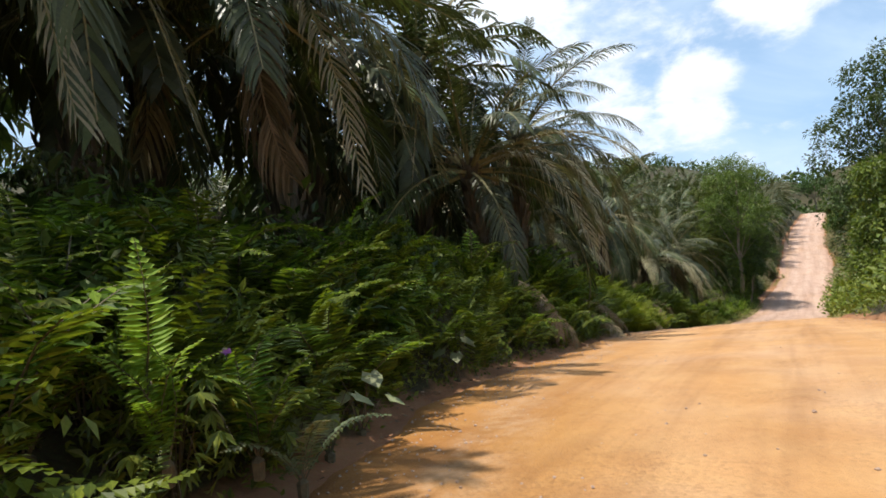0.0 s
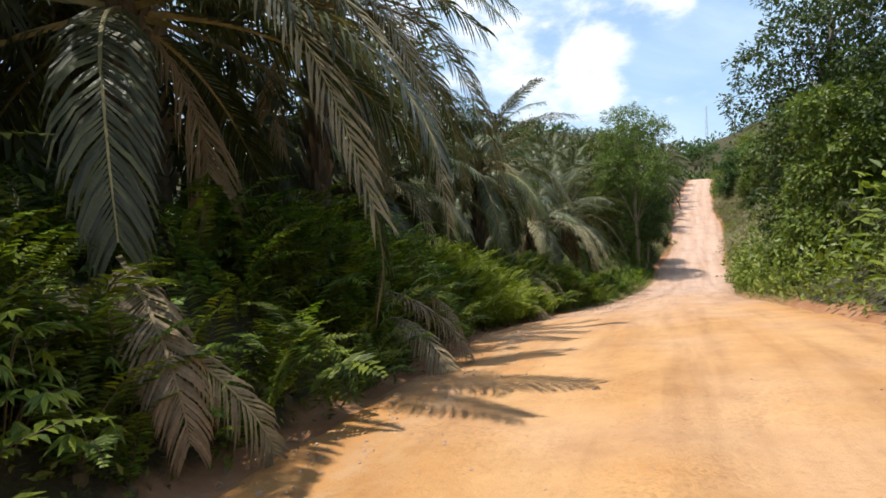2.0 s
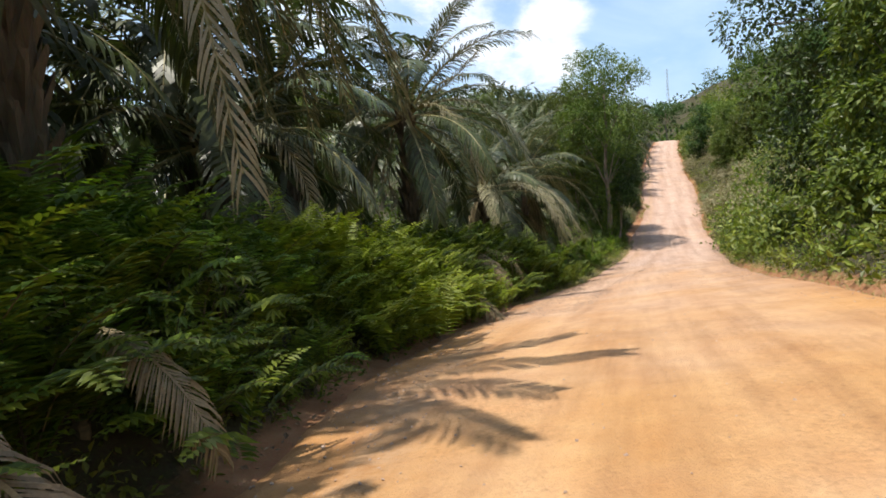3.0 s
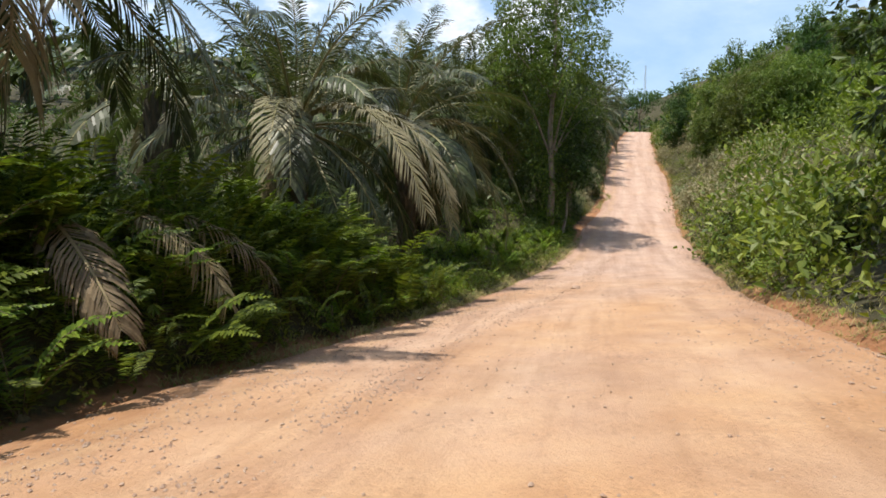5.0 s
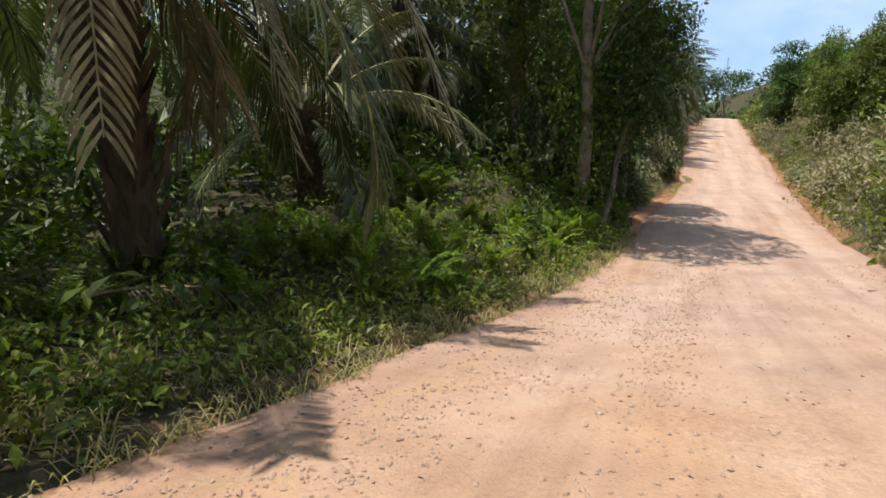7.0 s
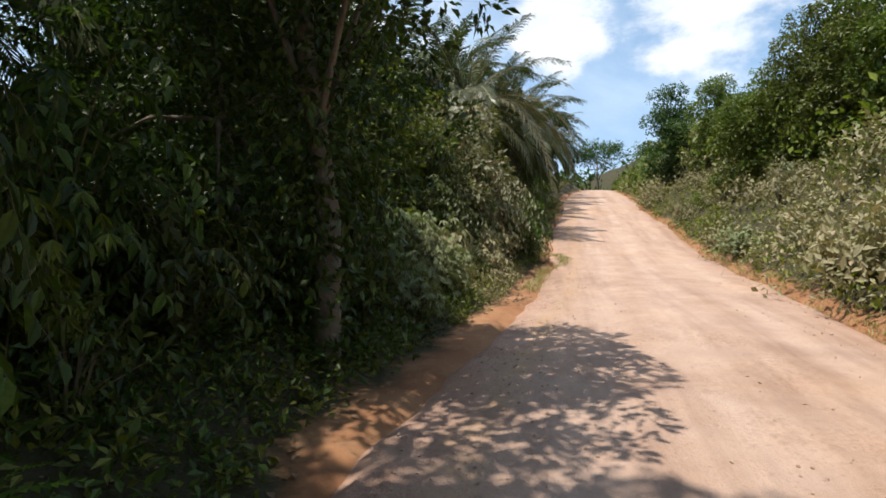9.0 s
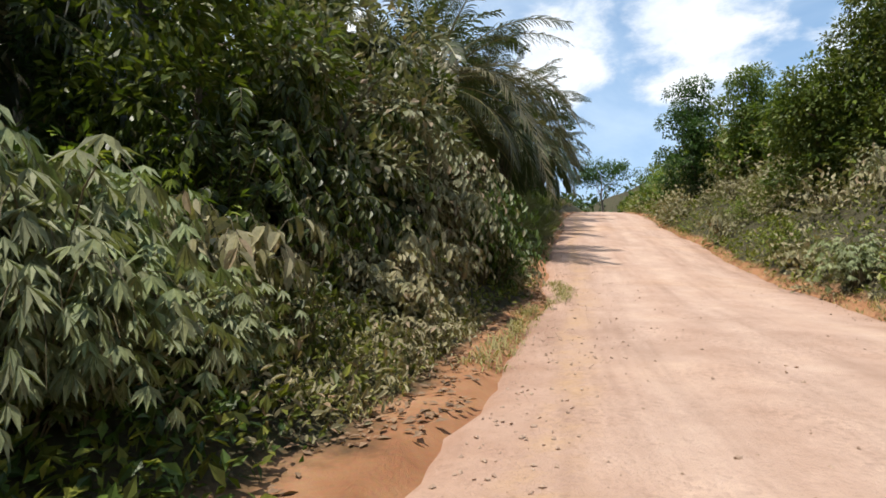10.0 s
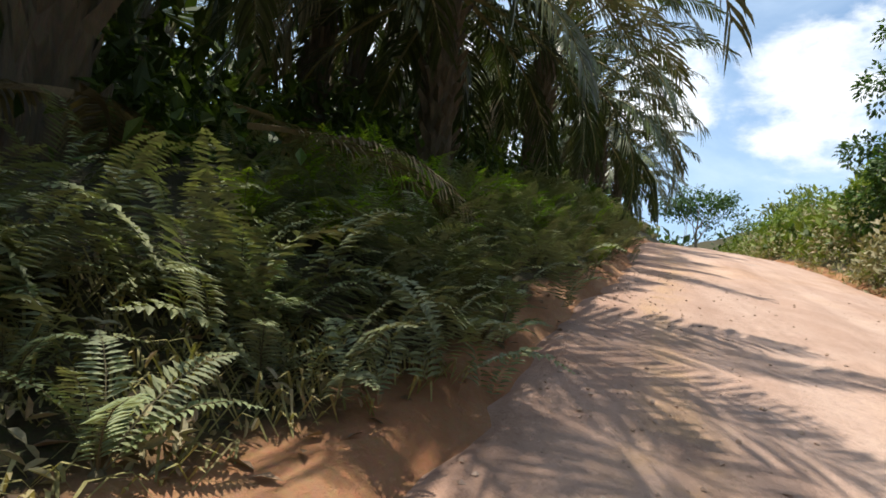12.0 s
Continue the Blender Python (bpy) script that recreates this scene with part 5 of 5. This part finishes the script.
def gravel():
    rng = random.Random(33)
    grit = ([Vector(p) for p in ((1, 0.1, 0), (0.1, 0.8, 0.1), (-0.9, 0, -0.1), (0, -0.7, 0), (0.15, 0.1, 0.6), (0, 0, -0.5))], [(0, 1, 4), (1, 2, 4), (2, 3, 4), (3, 0, 4), (1, 0, 5), (2, 1, 5), (3, 2, 5), (0, 3, 5)])
    sh = Shape()
    for i in range(36000):
        x, y = stone_spot(rng)
        if noise.noise((x * 0.9, y * 0.35, 2)) < rng.uniform(-0.6, 0.2):
            continue
        s = 0.007 + 0.024 * rng.random() ** 2.4
        m = pose(x, y, road_height(x, y) + s * 0.25, rng.uniform(-30, 30), 0, rng.uniform(0, 360))
        vs, fs = grit
        sh.add([m @ (v * s) for v in vs], fs)
    tagged(new("gravel", sh.mesh("gravel", [M_STONE])), "loose reddish gravel strewn on the road", "gravel", kind="stuff")
    for i in range(290):
        x, y = stone_spot(rng)
        s = (0.014 + 0.026 * rng.random() ** 2) * (1.4 if rng.random() < 0.06 else 1)
        part("stone", STONES[i % 4], road, pose(x, y, road_height(x, y) + s * 0.2, rng.uniform(-20, 20), 0, rng.uniform(0, 360)) @ Matrix.Diagonal((s, s * rng.uniform(0.7, 1), s, 1)))


def clod():
    """A crumbled lump of clay lying on the road."""
    bm = bmesh.new()
    bmesh.ops.create_icosphere(bm, subdivisions=3, radius=1)
    for v in bm.verts:
        k = 1 + 0.35 * noise.noise(v.co * 1.8) + 0.18 * noise.noise(v.co * 5)
        v.co = Vector((v.co.x * 0.16 * k, v.co.y * 0.11 * k, max(-0.03, v.co.z * 0.08 * k)))
    me = bpy.data.meshes.new("clay_clod")
    bm.to_mesh(me)
    bm.free()
    me.materials.append(M_STONE)
    ob = new("clay_clod", me)
    ob.matrix_basis = pose(27.13, 51.35, road_height(27.13, 51.35) + 0.015)
    tagged(ob, "crumbled clay lump lying on the road", "clod")


def litter():
    rng = random.Random(36)
    sh = Shape()
    for i in range(3300):
        if i % 4 == 0:
            x, y = on_left(rng.uniform(76, 86.5), max(-0.5, rng.gauss(-0.1, 0.35)))
            x = min(x, left_edge(y) - 0.1)
        elif rng.random() < 0.85:
            x, y = on_left(rng.uniform(2, 110), abs(rng.gauss(0.2, 0.6)) - 0.1)
        else:
            x, y = on_right(rng.uniform(20, 100), abs(rng.gauss(0.1, 0.5)) - 0.2)
        inside = left_edge(y) + 0.05 < x < right_edge(y) - 0.05
        z = (road_height(x, y) if inside else height(x, y)) + 0.012
        a = rng.uniform(0, 6.28)
        ln = rng.uniform(0.05, 0.14)
        sh.leaf2(Vector((x, y, z)), Vector((math.cos(a), math.sin(a), rng.uniform(0, 0.35))).normalized(), (Vector((0, 0, 1)) + unit(rng) * 0.4).normalized(), ln, ln * 0.5)
    tagged(new("fallen_leaves", sh.mesh("fallen_leaves", [M_LITTER])), "dry brown leaves fallen along the ditch", "leaves", kind="stuff")


def fallen_frond(x, y, lift, yaw, pitch, scale, seed, roll=0):
    ob = new("fallen_palm_frond", FRONDS_FLAT[seed % 2][0])
    ob.matrix_basis = pose(x, y, height(x, y) + lift, roll, pitch, yaw) @ Matrix.Diagonal((scale, scale, scale, 1))
    tagged(ob, "withered brown palm frond fallen on the bank", "palm frond", "fallen palm fronds")
    part("leaflet_comb", FRONDS_FLAT[seed % 2][1], ob, None, "dry curled brown leaflets")


def big_leaf_plant(x, y, seed, scale=1.0):
    """A low plant with heart-shaped leaves on long stalks."""
    rng = random.Random(seed)
    root = new("broadleaf_plant", ROOTSTOCK)
    root.matrix_basis = pose(x, y, height(x, y) + 0.02, 0, 0, rng.uniform(0, 360)) @ Matrix.Diagonal((scale, scale, scale, 1))
    tagged(root, "low plant with pale heart-shaped leaves", "plant", "roadside plants")
    for i in range(6):
        a = i * 1.05 + rng.uniform(-0.3, 0.3)
        h, r = rng.uniform(0.4, 0.85), rng.uniform(0.15, 0.45)
        p = Vector((math.cos(a) * r, math.sin(a) * r, h))
        st = Shape()
        st.tube([(0, 0, 0), p * 0.6 + Vector((0, 0, 0.1)), p], [0.01, 0.008, 0.006], 4)
        stalk = part("stalk", st.mesh("stalk", [M_STEM]), root)
        lf = Shape()
        d = Vector((math.cos(a), math.sin(a), -0.7)).normalized()
        s = Vector((-math.sin(a), math.cos(a), 0))
        w, ln = rng.uniform(0.1, 0.15), rng.uniform(0.22, 0.3)
        up = s.cross(d)
        lf.add([p, p - d * 0.05 + s * w * 0.6, p + d * 0.05 + s * w * 1.05 + up * 0.02, p + d * ln * 0.55 + s * w * 0.8, p + d * ln, p + d * ln * 0.55 - s * w * 0.8, p + d * 0.05 - s * w * 1.05 + up * 0.02, p - d * 0.05 - s * w * 0.6],
               [(0, 1, 2, 3), (0, 3, 4), (0, 4, 5), (0, 5, 6, 7)])
        part("leaf", lf.mesh("leaf", [M_FERN_DUSTY]), stalk)


def flower(x, y, z):
    root = new("purple_flower")
    root.matrix_basis = pose(x, y, z, 30, 20, 0)
    tagged(root, "small purple wild flower among the ferns", "flower")
    st = Shape()
    st.tube([(0, 0, -0.9), (0.03, 0, -0.4), (0, 0, 0)], [0.006, 0.005, 0.004], 4)
    part("stalk", st.mesh("stalk", [M_STEM]), root)
    for i in range(5):
        pt = Shape()
        a = i * 1.2566
        pt.leaf(Vector((0, 0, 0)), Vector((math.cos(a), math.sin(a), 0.35)).normalized(), Vector((0, 0, 1)), 0.05, 0.045, 0.1)
        part("petal", pt.mesh("petal", [M_PETAL]), root)


def mast(x, y, z, tall):
    """A thin lattice mast on the far ridge."""
    root = new("radio_mast")
    root.matrix_basis = pose(x, y, z)
    tagged(root, "slender grey lattice mast on the far ridge", "mast")
    corners = [Vector((math.cos(a), math.sin(a), 0)) for a in (0.3, 2.394, 4.489)]
    for c in corners:
        sh = Shape()
        sh.tube([c * 1.1, c * 0.35 + Vector((0, 0, tall))], [0.14, 0.1], 4)
        part("leg", sh.mesh("leg", [M_STEEL]), root)
    for k in range(14):
        sh = Shape()
        t0, t1 = k / 14, (k + 1) / 14
        for i in range(3):
            a, b = corners[i], corners[(i + 1) % 3]
            sh.tube([a * (1.1 - 0.75 * t0) + Vector((0, 0, tall * t0)), b * (1.1 - 0.75 * t1) + Vector((0, 0, tall * t1))], [0.06, 0.06], 3)
        part("brace", sh.mesh("brace", [M_STEEL]), root)


grass()
gravel()
clod()
litter()
for i, (y, d, lift, yaw, pitch, s, roll) in enumerate([(20.6, 1.5, 0.9, -60, 28, 0.55, 0), (20.0, 1.2, 0.6, -20, 30, 0.5, 20), (27.0, 1.0, 0.9, -40, 25, 0.4, 0), (24.9, 0.9, 0.5, -55, 20, 0.6, 0), (25.2, 1.1, 0.8, -25, 25, 0.6, 0), (39.2, 0.9, 0.7, -50, 22, 0.6, 0),
                                                      (44.6, 2.9, 0.7, -60, 16, 0.7, 10), (45.1, 2.7, 0.8, -35, 18, 0.65, 0), (45.6, 3.1, 0.7, -10, 14, 0.7, 0), (53.2, 3.7, 0.35, -40, 8, 0.7, 0), (53.8, 4.1, 0.5, -5, 10, 0.75, 0), (54.6, 3.9, 0.4, -80, 8, 0.7, 0), (54.1, 4.3, 0.55, 30, 8, 0.7, 0),
                                                      (56.5, 3.4, 0.3, 20, 6, 0.7, 0), (51.4, 2.2, 0.3, -70, 8, 0.6, 0), (51.9, 2.8, 0.45, -30, 10, 0.65, 10), (52.5, 2.4, 0.4, 15, 8, 0.6, 0), (50.8, 3.0, 0.4, -100, 12, 0.6, 0), (52.2, 3.4, 0.6, 50, 8, 0.65, 0), (51.0, 2.5, 0.55, -10, 12, 0.6, -12), (95.2, 3.6, 0.6, -30, 6, 0.6, 0), (94.6, 4.9, 0.7, 80, 0, 0.6, 0), (95.8, 3.4, 0.5, 120, 6, 0.6, 0), (93.0, 3.4, 0.7, 150, 6, 0.6, 0), (94.1, 3.2, 0.8, 60, 4, 0.6, 0), (93.6, 2.8, 0.7, 10, 6, 0.6, 0), (92.6, 3.0, 0.8, 100, 4, 0.6, 0)]):
    x, y = on_left(y, d)
    fallen_frond(x, y, lift, yaw, pitch, s, i, roll)
for i, (y, d) in enumerate([(9.4, 0.12), (10.3, 0.2), (14.1, 0.25)]):
    big_leaf_plant(*on_left(y, d), 60 + i, 1.0)
flower(-1.77, 8.2, 0.22)
mast(250.2, 359.6, height(250.2, 359.6) - 1, 29.0)
